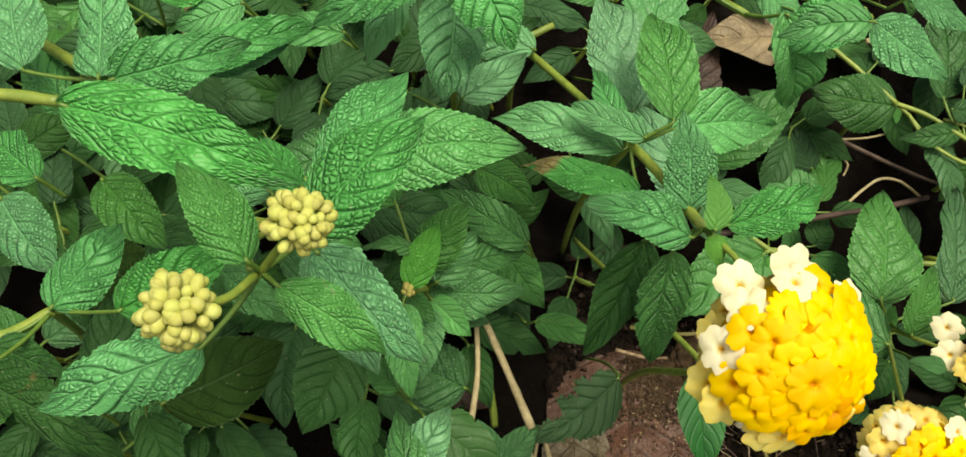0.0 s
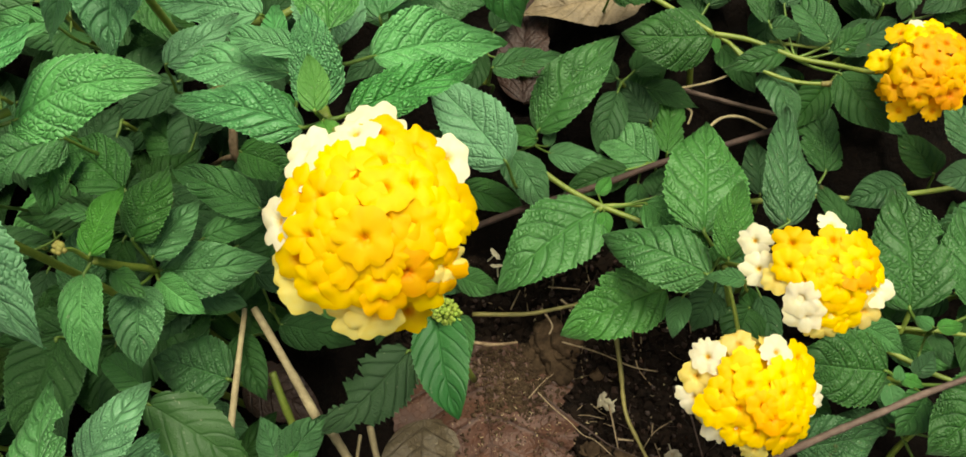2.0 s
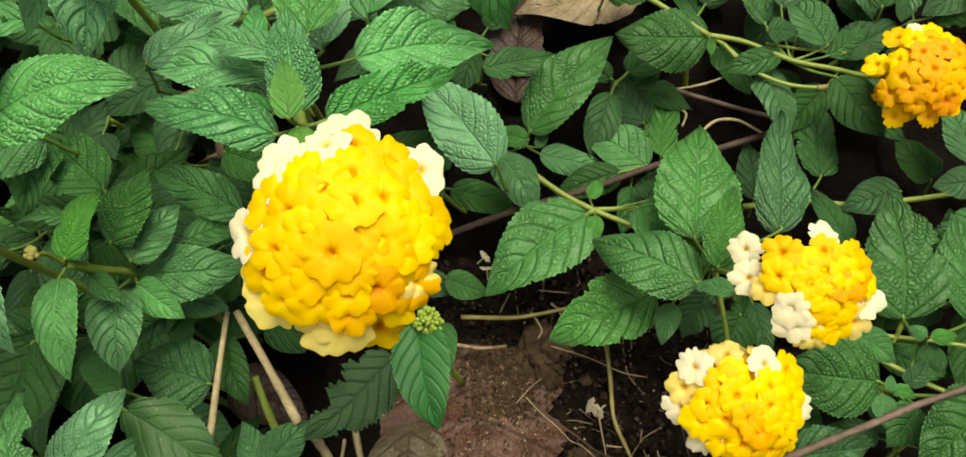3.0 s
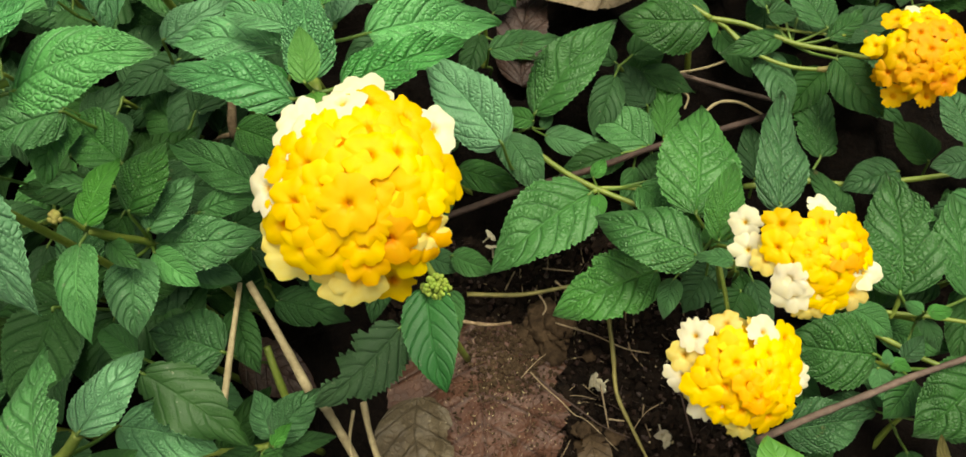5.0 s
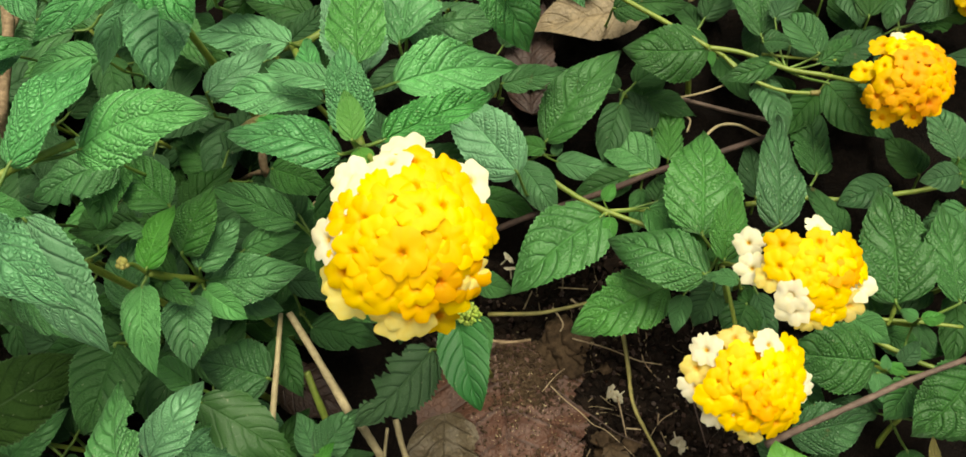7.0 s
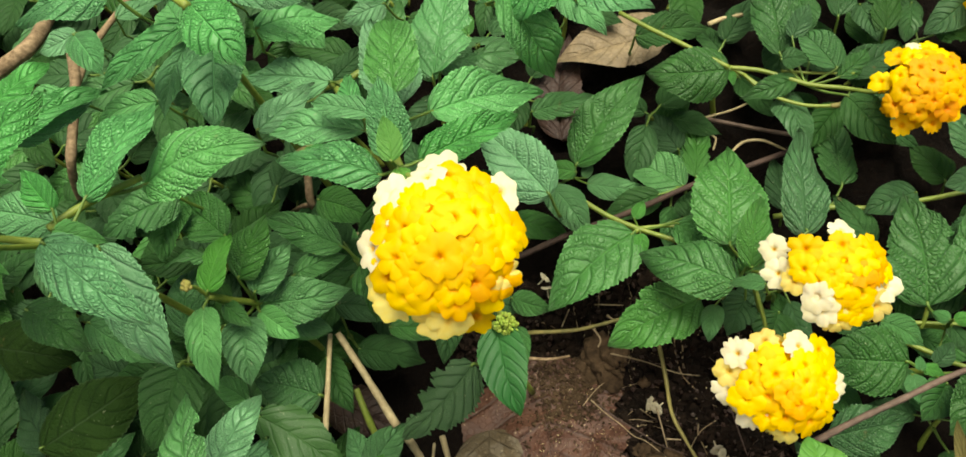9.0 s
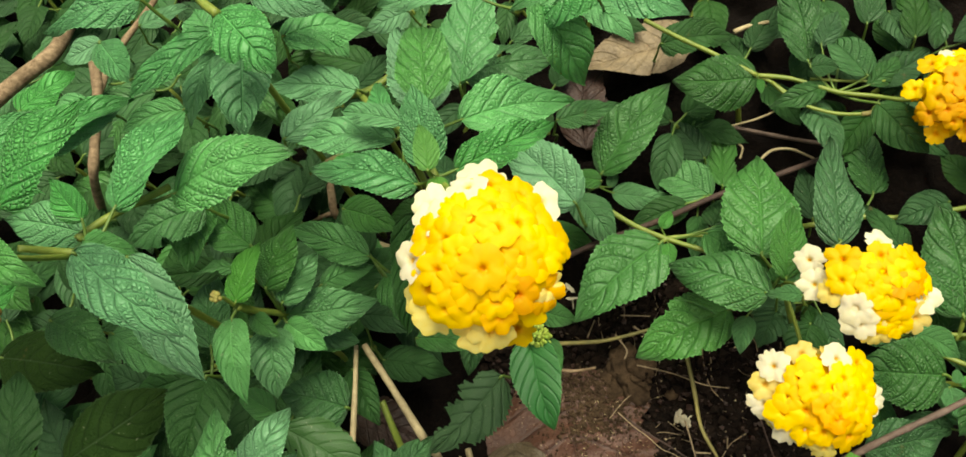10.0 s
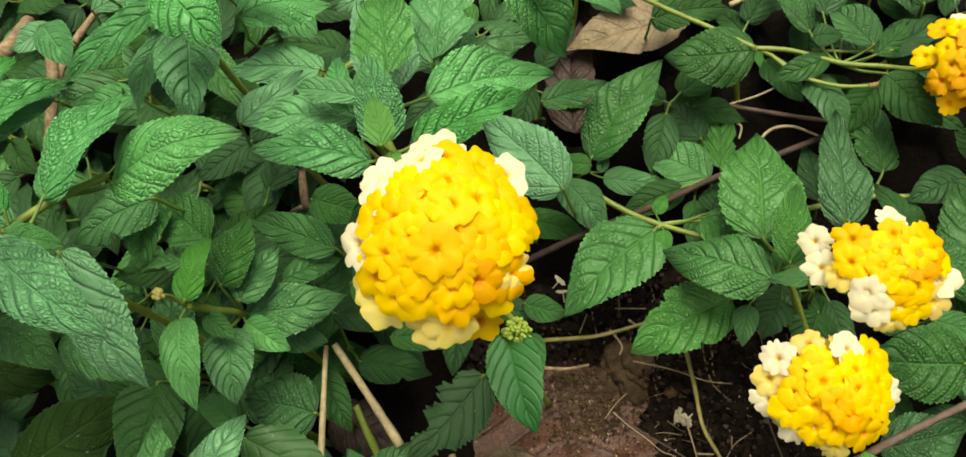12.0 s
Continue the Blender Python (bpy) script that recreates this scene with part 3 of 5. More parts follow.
# ---- ground: one sheet of soil that runs to the horizon ----
fine = np.linspace(-0.16, 0.36, 150)
far = np.array([0.5, 0.8, 1.5, 3.0, 8.0, 25.0, 80.0])
xs = np.concatenate([-far[::-1], fine, far])
gv, gf = [], []
for j, yy in enumerate(xs):
    for i, xx in enumerate(xs):
        p = Vector((xx, yy, 0))
        near = math.exp(-max(0.0, p.length - 0.4) * 3)
        h = 0.012 * (noise.fractal(p * 22, 1.0, 2.0, 5) - 0.15) + 0.005 * noise.noise(p * 120) + 0.0022 * noise.noise(p * 320)
        gv.append((xx, yy, h * near - 0.002))
n = len(xs)
for j in range(n - 1):
    for i in range(n - 1):
        gf.append((j * n + i, j * n + i + 1, (j + 1) * n + i + 1, (j + 1) * n + i))
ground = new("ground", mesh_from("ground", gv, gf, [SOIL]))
tagged(ground, "dark crumbly brown garden soil under the shrubs", "soil", kind="structure")


def low_shoot(x, y, height, pairs, seed, tone="d", size=2.6):
    """A small leafy shoot standing in the soil at (x, y): opposite leaf pairs up a thin stem."""
    r = random.Random(seed)
    z0 = soil_height(x, y) - 0.15
    lean = Vector((r.uniform(-1.2, 1.2), r.uniform(-1.2, 1.2), 0))
    sh = thing("lantana_shoot", V((x, y, 0)), "small lower lantana shoot, its green leaves darkened for the shade", "lantana shrub", "lantana shoots")
    foot, top = Vector((x, y, z0)), Vector((x, y, height)) + lean
    tube("stem", sh, [foot, (foot + top) / 2 + lean * 0.15, top], 0.11, 0.07, STEM["s"], 6)
    turn = r.uniform(0, 3.14)
    for k in range(pairs):
        f = 1 - 0.55 * k / max(1, pairs)
        node = foot + (top - foot) * f
        turn += 1.57 + r.uniform(-0.35, 0.35)
        for side in (0, math.pi):
            a = turn + side + r.uniform(-0.3, 0.3)
            ln = size * r.uniform(0.75, 1.2)
            out = Vector((math.cos(a), math.sin(a), 0))
            b = node + out * r.uniform(0.4, 0.8) + Vector((0, 0, r.uniform(0, 0.25)))
            t = b + out * ln + Vector((0, 0, r.uniform(-0.7, 0.35)))
            t.z, b.z = max(t.z, 0.3), max(b.z, 0.3)
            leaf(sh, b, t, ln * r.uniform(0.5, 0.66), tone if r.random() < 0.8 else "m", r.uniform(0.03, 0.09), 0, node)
    return sh

# ---- lantana shoots, each with its stems, leaves and heads ----

shoot = thing("lantana_shoot", V((-3.83, 4.19, 0)), "lantana shoot with rugose green leaves and two pale yellow bud clusters", "lantana shrub", "lantana shoots")
tube("stem", shoot, [(-3.83, 4.19, -0.3), (-3.93, 4.29, 6.75), (-3.63, 3.89, 13.8)], 0.115, 0.095, STEM["s"])
tube("stem", shoot, [(-3.7, 3.93, 13.7), (-4.12, 3.95, 14), (-4.59, 3.85, 14.7)], 0.100, 0.085, STEM["s"], knobs=0.12)
tube("stem", shoot, [(-3.94, 3.84, 13.9), (-3.95, 3.23, 15.3), (-3.28, 2.33, 17.5)], 0.070, 0.059, STEM["s"], knobs=0.12)
tube("stem", shoot, [(-2.9, 2.13, 18.3), (-2.5, 2.3, 19), (-2.27, 2.44, 19.3)], 0.059, 0.050, STEM["s"], knobs=0.12)
tube("stem", shoot, [(-2.97, 2.09, 18.3), (-3.09, 1.7, 18.9), (-3.28, 1.49, 19.4)], 0.064, 0.055, STEM["s"], knobs=0.12)
tube("stem", shoot, [(-8.3, 5.37, 16.7), (-7.51, 5.34, 16.7), (-6.73, 5.23, 16.7)], 0.118, 0.101, STEM["s"], knobs=0.12)
tube("stem", shoot, [(-3.96, 4.36, 13.7), (-3.42, 5.02, 13.3), (-2.35, 5.84, 12.7)], 0.106, 0.090, STEM["s"], knobs=0.12)
leaf(shoot, (-2.82, 3.11, 15.3), (-0.97, 1.25, 14.3), 1.40, "n", .08, stalk=(-3.63, 3.89, 13.8))
leaf(shoot, (-3.11, 3.98, 13.1), (-2.16, 1.27, 11.2), 1.73, "b", .06)
leaf(shoot, (-3.1, 4.92, 13.7), (-1.46, 7.31, 13.5), 1.39, "n", .08, stalk=(-3.63, 3.89, 13.8))
leaf(shoot, (-2.33, 5.70, 12.55), (1.0, 5.84, 12.95), 1.98, "b", .08, stalk=(-2.95, 5.35, 13.0))
leaf(shoot, (-3.3, 3.89, 14.4), (-2.21, 3.5, 14), 0.68, "y", .1, stalk=(-3.63, 3.89, 13.8))
leaf(shoot, (-2.97, 2.17, 18.7), (-3.93, 3.45, 18.9), 0.88, "y", .1, roll=14, stalk=(-2.9, 2.13, 18.3))
leaf(shoot, (-2.62, 1.9, 18.6), (-1.27, 1.08, 17.9), 0.82, "y", .1, roll=10, stalk=(-2.9, 2.13, 18.3))
leaf(shoot, (-2.40, 2.80, 17.8), (-0.77, 4.42, 18.1), 1.36, "n", .06, stalk=(-2.9, 2.13, 18.3))
leaf(shoot, (-6.59, 5.07, 17), (-2.84, 3.96, 16.3), 1.47, "n", .06, stalk=(-6.76, 5.23, 16.7))
leaf(shoot, (-3.72, 1.21, 17.9), (-6.13, 0.42, 17.3), 1.21, "n", .06, stalk=(-2.9, 2.13, 18.3))
leaf(shoot, (-6.53, 2.22, 14.3), (-4.35, 3.41, 14.7), 1.36, "n", .06, stalk=(-8.27, 2.39, 13.2))
leaf(shoot, (-1.11, 8.45, 16.1), (-3.82, 8.75, 15.5), 1.27, "n", .06)
leaf(shoot, (-3.5, 4.5, 14.2), (-4.1, 5.5, 14.6), 0.85, "n", .08, stalk=(-3.63, 3.89, 13.8))
leaf(shoot, (-4.2, 4.8, 13.2), (-6.7, 5.9, 12.8), 1.30, "b", .06, stalk=(-3.63, 3.89, 13.8))
bud_head(shoot, (-2.18, 2.49, 19.4), 0.44, (0.12, -0.15, 1), 52, "bud", 11, 0.078, "tight round cluster of pale yellow buds")
bud_head(shoot, (-3.45, 1.44, 19.5), 0.49, (-0.15, -0.25, 1), 54, "bud", 12, 0.086, "tight round cluster of pale yellow buds")
bud_head(shoot, (-5.06, 2.39, 14.7), 0.22, (0.2, -0.4, 0.6), 9, "dried", 13, 0.11, "withered brown bud remains")

shoot = thing("lantana_shoot", V((-13.27, 2.69, 0)), "leafy lantana shoot with rugose saw-edged green leaves", "lantana shrub", "lantana shoots")
tube("stem", shoot, [(-13.27, 2.69, -0.3), (-10.97, 2.79, 6.45), (-8.27, 2.39, 13.2)], 0.115, 0.095, STEM["s"])
tube("stem", shoot, [(-9.88, 1.72, 13.2), (-8.98, 1.98, 13.2), (-8.24, 2.42, 13.2)], 0.131, 0.112, STEM["s"], knobs=0.12)
leaf(shoot, (-8.51, 1.04, 14.9), (-6.48, -0.1, 14.5), 1.28, "d", .06, stalk=(-8.27, 2.39, 13.2))
leaf(shoot, (-8.15, 2.4, 13.5), (-7.17, 4.18, 13.1), 1.35, "n", .06, stalk=(-8.27, 2.39, 13.2))
leaf(shoot, (-10.05, 4.91, 12.5), (-8.83, 3.34, 12.1), 1.45, "n", .06)
leaf(shoot, (-8.37, 5.58, 11.7), (-6.95, 4.08, 11.2), 1.40, "m", .06)
leaf(shoot, (-9, 1.69, 13.7), (-7.77, 1.15, 13.3), 0.86, "e", .06, stalk=(-8.27, 2.39, 13.2))
leaf(shoot, (-9.33, 5.32, 12.5), (-10.9, 6.52, 11.9), 1.29, "n", .06)

shoot = thing("lantana_shoot", V((-14.2, 12.6, 0)), "leafy lantana shoot with rugose saw-edged green leaves", "lantana shrub", "lantana shoots")
tube("stem", shoot, [(-14.2, 12.6, -0.3), (-11.0, 9.9, 7.0), (-7.48, 6.88, 14)], 0.13, 0.10, STEM["s"])
tube("stem", shoot, [(-7.53, 6.92, 13.9), (-8.93, 7.99, 12.7), (-11.17, 9.58, 10.7), (-15.55, 12.12, 6.7)], 0.131, 0.111, STEM["s"], knobs=0.12)
leaf(shoot, (-7.29, 6.67, 14.5), (-7.61, 9.16, 14.3), 1.45, "n", .06, stalk=(-7.48, 6.88, 14))
leaf(shoot, (-7.12, 6.69, 14.4), (-4.55, 7.66, 14.1), 1.40, "n", .06, stalk=(-7.48, 6.88, 14))
leaf(shoot, (-5.97, 7.75, 12.7), (-3.97, 9.1, 12.3), 1.24, "n", .06, stalk=(-7.48, 6.88, 14))
leaf(shoot, (-9.21, 7.22, 13.7), (-9.94, 9.95, 13.3), 1.45, "n", .06, stalk=(-7.48, 6.88, 14))
leaf(shoot, (-9.01, 7.09, 12.3), (-10.74, 8.88, 11.7), 1.27, "b", .06)
leaf(shoot, (-5.54, 9.93, 11.7), (-7.24, 9.46, 11.3), 1.18, "b", .06)
leaf(shoot, (-5.25, 11.82, 11.8), (-4.32, 10.24, 11.6), 1.18, "n", .08)
leaf(shoot, (-6.36, 7.69, 13), (-3.57, 8.93, 12.5), 1.17, "n", .06, stalk=(-7.48, 6.88, 14))
leaf(shoot, (-3.37, 9.93, 10.3), (-5.71, 9.95, 9.9), 1.06, "b", .06)
leaf(shoot, (-1.59, 10.38, 11.9), (-2.63, 8.5, 11.3), 1.06, "b", .05)
leaf(shoot, (-7.5, 9.92, 11.9), (-6.21, 11.28, 11.5), 1.43, "n", .06)
leaf(shoot, (-6.48, 13.54, 10.1), (-8.08, 13.5, 9.7), 0.97, "b", .06)
leaf(shoot, (-5.69, 14.57, 9.3), (-4.15, 15.31, 8.9), 0.81, "b", .06)

shoot = thing("lantana_shoot", V((-0.6, 9.76, 0)), "leafy lantana shoot with rugose saw-edged green leaves", "lantana shrub", "lantana shoots")
tube("stem", shoot, [(-0.6, 9.76, -0.3), (-0.7, 9.86, 7), (-0.4, 9.46, 14.3)], 0.115, 0.095, STEM["s"])
tube("stem", shoot, [(-1.07, 10.67, 14.3), (-0.72, 9.86, 14.3), (-0.27, 9.27, 14.3)], 0.135, 0.115, STEM["s"], knobs=0.12)
leaf(shoot, (-1, 9.99, 13), (-3.77, 8.86, 12.5), 1.15, "n", .06, stalk=(-0.4, 9.46, 14.3))
leaf(shoot, (-0.24, 9.37, 14.3), (0.75, 7.85, 13.4), 1.69, "n", .08, stalk=(-0.4, 9.46, 14.3))
leaf(shoot, (-0.51, 9.82, 12.5), (-0.81, 7.34, 11.9), 1.83, "n", .08, stalk=(-0.4, 9.46, 14.3))
leaf(shoot, (-1.45, 10.31, 12.5), (-2.2, 11.92, 12), 1.33, "b", .06, stalk=(-0.4, 9.46, 14.3))
leaf(shoot, (-0.54, 12.22, 11.9), (1.63, 11.27, 11.3), 1.32, "n", .06)

shoot = thing("lantana_shoot", V((1.25, 11.3, 0)), "leafy lantana shoot with rugose saw-edged green leaves", "lantana shrub", "lantana shoots")
tube("stem", shoot, [(1.25, 11.3, -0.3), (1.15, 11.4, 3.7), (1.45, 11, 7.7)], 0.115, 0.095, STEM["s"])
tube("stem", shoot, [(0.24, 11.42, 7.2), (1.32, 11.42, 7.2), (2.27, 11.86, 7.2)], 0.124, 0.105, STEM["s"], knobs=0.12)
leaf(shoot, (-0.17, 11.46, 10.6), (1.95, 12.24, 9.1), 1.78, "b", .06)
leaf(shoot, (1.56, 10.07, 9.1), (-1.52, 11.35, 8.7), 1.52, "b", .06, stalk=(1.45, 11, 7.7))
leaf(shoot, (-0.42, 8.17, 10.2), (1.28, 9.56, 9.9), 1.18, "b", .06)
leaf(shoot, (-0.34, 14.52, 7.5), (0.76, 13.02, 7.1), 1.51, "b", .06)
leaf(shoot, (7.23, 7.24, 4.1), (5.11, 10.61, 4.3), 2.29, "b", .05)
leaf(shoot, (4.48, 11.74, 6.4), (7.54, 11.83, 6), 2.06, "h", .05)
leaf(shoot, (4.54, 9.78, 8.5), (5.73, 14.25, 7.9), 2.32, "b", .06)
leaf(shoot, (3.84, 7.75, 10.3), (3.19, 11.33, 9.9), 1.97, "b", .06, stalk=(3.36, 6.29, 12))
leaf(shoot, (2.92, 14.73, 6.7), (1.3, 14.49, 6.5), 1.27, "b", .06)

shoot = thing("lantana_shoot", V((3.16, 6.59, 0)), "lantana shoot with a large yellow flower head among green leaves", "lantana shrub", "lantana shoots")
tube("stem", shoot, [(3.16, 6.59, -0.3), (3.06, 6.69, 5.85), (3.36, 6.29, 12)], 0.115, 0.095, STEM["s"])
tube("stem", shoot, [(4.36, 3.9, 13.7), (3.81, 5.47, 12.5), (3.35, 6.37, 11.9), (2.22, 8.55, 10.2), (0.93, 11.45, 7.2), (-0.73, 14.47, 3.7)], 0.110, 0.100, STEM["s"], knobs=0.12)
tube("peduncle", shoot, [(4.41, 3.86, 13.7), (4.74, 3.17, 14.3), (5.05, 2.59, 14.5), (5.24, 1.98, 14.3)], 0.063, 0.054, STEM["s"], knobs=0.12)
leaf(shoot, (4.19, 6.54, 12.6), (4.15, 9.83, 11.5), 1.60, "m", .08, stalk=(3.36, 6.29, 12))
leaf(shoot, (4.17, 4.36, 13.4), (4.11, 6.35, 13.8), 1.20, "n", .05, stalk=(4.36, 3.9, 13.7))
leaf(shoot, (4.79, 3.96, 13.7), (7.08, 4.89, 13.2), 1.06, "n", .10, stalk=(4.36, 3.9, 13.7))
leaf(shoot, (4.04, 3.65, 14), (1.92, 4.22, 14.5), 1.12, "n", .08, roll=14, stalk=(4.36, 3.9, 13.7))
leaf(shoot, (3.42, 4.94, 12.5), (0.92, 5.81, 11.9), 1.01, "s", .08, roll=14, stalk=(3.36, 6.29, 12))
leaf(shoot, (3.23, 6.15, 12), (0.31, 7.23, 11.2), 1.33, "b", .06, roll=14, stalk=(3.36, 6.29, 12))
leaf(shoot, (3.56, 6.16, 12.7), (2.01, 7.11, 12.3), 0.84, "b", .08, stalk=(3.36, 6.29, 12))
leaf(shoot, (3.2, 6.52, 12.3), (2.76, 8.38, 11.4), 0.68, "n", .08, stalk=(3.36, 6.29, 12))
leaf(shoot, (4.36, 3.68, 14.4), (4.30, 4.76, 14.5), 0.62, "g", .10, stalk=(4.36, 3.9, 13.7))
leaf(shoot, (4.41, 3.68, 14.1), (4.53, 3.08, 13.9), 0.52, "g", .12, stalk=(4.36, 3.9, 13.7))
leaf(shoot, (4.66, 7.15, 10.7), (7.66, 7.8, 9.3), 1.80, "b", .06, stalk=(3.36, 6.29, 12))
leaf(shoot, (3.56, 4.06, 12.1), (2.45, 1.91, 9.9), 1.42, "d", .06, stalk=(4.36, 3.9, 13.7))
leaf(shoot, (4, 3.7, 12.6), (3.8, 1.6, 10.7), 1.3, "m", .06, stalk=(4.36, 3.9, 13.7))


flower_head(shoot, (5.29, 1.41, 14.6), 1.50, (0.12, -0.36, 1),
    [(-60, 84, "cream"), (-66, 62, "cream"), (9, 108, "cream"), (-9, 90, "cream"), (84, 64, "cream"), (53, 66, "yellow"), (-91, 12, "cream"), (-93, -42, "pale"), (-78, -58, "pale"),
     (-28, -90, "pale"), (-8, -90, "pale"), (25, -97, "gold"), (68, -48, "pale"), (18, 90, "yellow"), (18, 63, "yellow"), (-10, 48, "yellow"), (-30, 63, "yellow"), (-48, 30, "yellow"),
     (-69, 39, "yellow"), (46, 33, "yellow"), (67, 36, "yellow"), (51, 54, "yellow"), (91, 9, "yellow"), (66, 4, "yellow"), (18, 30, "gold"), (-7, 18, "yellow"), (-30, 6, "yellow"),
     (-61, -7, "yellow"), (-81, -27, "yellow"), (15, 0, "yellow"), (40, -9, "gold"), (63, -15, "yellow"), (81, -9, "yellow"), (-28, -31, "gold"), (12, -33, "yellow"), (51, -34, "yellow"),
     (-54, -54, "yellow"), (-28, -57, "yellow"), (3, -54, "gold"), (30, -52, "amber"), (6, -72, "amber"), (48, -69, "gold"), (63, -54, "amber"), (-42, -33, "yellow"), (-6, -15, "yellow")],
    21, size=0.42, core=0.80, label="domed head of bright yellow florets with cream rim")

shoot = thing("lantana_shoot", V((5.11, 1.75, 0)), "single lantana leaf shoot with a green bud cluster", "lantana shrub", "lantana shoots")
tube("stem", shoot, [(5.11, 1.75, -0.3), (5.01, 1.85, 4.5), (5.31, 1.45, 9.3)], 0.115, 0.095, STEM["s"])
tube("stem", shoot, [(5.57, 1.44, 9), (5.38, 2.05, 8.5), (4.36, 4.14, 5.7), (3.27, 6.39, 2.7)], 0.087, 0.074, STEM["s"], knobs=0.12)
leaf(shoot, (5.34, 1.5, 9.1), (5.5, -0.76, 8.5), 1.39, "u", .10, stalk=(5.31, 1.45, 9.3))
leaf(shoot, (5.77, 1.6, 8.3), (5.77, 0.42, 7.9), 0.76, "m", .08, stalk=(5.31, 1.45, 9.3))
bud_head(shoot, (5.59, 1.44, 9.2), 0.33, (0.1, -0.2, 1), 52, "budgreen", 32, 0.048, "small cluster of green unopened buds")

shoot = thing("lantana_shoot", V((-1.58, 3.98, 0)), "young lantana shoot with bright small leaves and a tiny bud", "lantana shrub", "lantana shoots")
tube("stem", shoot, [(-1.58, 3.98, -0.3), (-1.68, 4.08, 4.1), (-1.38, 3.68, 8.5)], 0.115, 0.095, STEM["s"])
tube("stem", shoot, [(-1.64, 3.24, 10.7), (-1.48, 3.41, 9.7), (-1.33, 3.66, 8.5), (-1.34, 3.89, 5.7), (-1.54, 3.84, 2.2)], 0.101, 0.086, STEM["s"], knobs=0.12)
tube("stem", shoot, [(-1.62, 3.21, 10.8), (-1.59, 3.2, 11.4), (-1.5, 3.02, 11.9)], 0.051, 0.044, STEM["s"], knobs=0.12)
leaf(shoot, (-1.56, 3.26, 10.9), (-0.89, 4.79, 10.9), 0.89, "y", .12, stalk=(-1.64, 3.24, 10.7))
leaf(shoot, (-1.3, 3.99, 9.7), (-0.22, 5.52, 10.1), 1.35, "m", .08, stalk=(-1.38, 3.68, 8.5))
leaf(shoot, (-1.4, 4.12, 11), (-2.69, 4.14, 11), 0.53, "m", .12, roll=35, stalk=(-1.64, 3.24, 10.7))
leaf(shoot, (-1.71, 2.91, 10.8), (-1.5, 0.79, 10.4), 1.04, "y", .08, stalk=(-1.64, 3.24, 10.7))
leaf(shoot, (-1.48, 3.15, 9), (-1.46, 1.28, 8.7), 1.43, "m", .08, stalk=(-1.38, 3.68, 8.5))
leaf(shoot, (-1.18, 3.36, 8.7), (-0.17, 2.49, 8.3), 0.92, "y", .08, stalk=(-1.38, 3.68, 8.5))
leaf(shoot, (-1.27, 3.66, 8.5), (1.29, 3.74, 8), 1.61, "m", .06, stalk=(-1.38, 3.68, 8.5))
leaf(shoot, (-1.03, 3.67, 9.3), (-0.06, 5.06, 9), 1.20, "m", .06, stalk=(-1.38, 3.68, 8.5))
leaf(shoot, (-1.62, 3.28, 9.9), (-1.02, 2.66, 9.5), 0.62, "m", .08, stalk=(-1.64, 3.24, 10.7))
leaf(shoot, (1.33, 4.8, 8.6), (-1.03, 6.37, 8.4), 1.22, "m", .06)
leaf(shoot, (-0.26, 4.35, 8.4), (1.31, 4.7, 8.2), 0.91, "m", .06, stalk=(-1.38, 3.68, 8.5))
leaf(shoot, (-1, 3.72, 7.3), (0.3, 2.97, 7), 0.93, "m", .06, stalk=(-1.38, 3.68, 8.5))
leaf(shoot, (-3.01, 6.81, 9.9), (-5.43, 6.27, 9.5), 1.74, "m", .05)
leaf(shoot, (-3.4, 7.29, 9.3), (-3.99, 5.4, 8.9), 1.58, "m", .05)
leaf(shoot, (-2.12, 5.84, 8.7), (-3.78, 7.67, 8.5), 1.65, "m", .05, stalk=(-1.38, 3.68, 8.5))
leaf(shoot, (-0.88, 3.46, 7.1), (0.15, 2.94, 6.9), 1.00, "m", .05, stalk=(-1.38, 3.68, 8.5))
bud_head(shoot, (-1.49, 2.99, 12), 0.15, (0, -0.2, 1), 7, "oldbud", 31, 0.07, "tiny olive-brown withered bud")

shoot = thing("lantana_shoot", V((-7.38, -1.03, 0)), "leafy lantana shoot with rugose saw-edged green leaves", "lantana shrub", "lantana shoots")
tube("stem", shoot, [(-7.38, -1.03, -0.3), (-5.08, -0.93, 4.7), (-2.38, -1.33, 9.7)], 0.115, 0.095, STEM["s"])
tube("stem", shoot, [(-1.77, -0.95, 10.2), (-2.39, -1.27, 9.7), (-3.84, -1.62, 8.7)], 0.124, 0.105, STEM["s"], knobs=0.12)
leaf(shoot, (-1.74, -0.99, 10.3), (-0.65, 0.67, 9.9), 1.31, "b", .08, stalk=(-2.38, -1.33, 9.7))
leaf(shoot, (-0.93, -2.02, 12.6), (-1.71, 0.53, 11.5), 1.32, "m", .08)
leaf(shoot, (-2.21, -0.52, 8), (-0.04, -1.23, 7.4), 1.53, "b", .06, stalk=(-2.38, -1.33, 9.7))
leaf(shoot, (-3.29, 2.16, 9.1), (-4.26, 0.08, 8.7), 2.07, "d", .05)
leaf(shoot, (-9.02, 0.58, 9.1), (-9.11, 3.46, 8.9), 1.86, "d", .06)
leaf(shoot, (-2.41, -1.85, 8.9), (-1.31, -1.2, 8.7), 1.08, "m", .06, stalk=(-2.38, -1.33, 9.7))

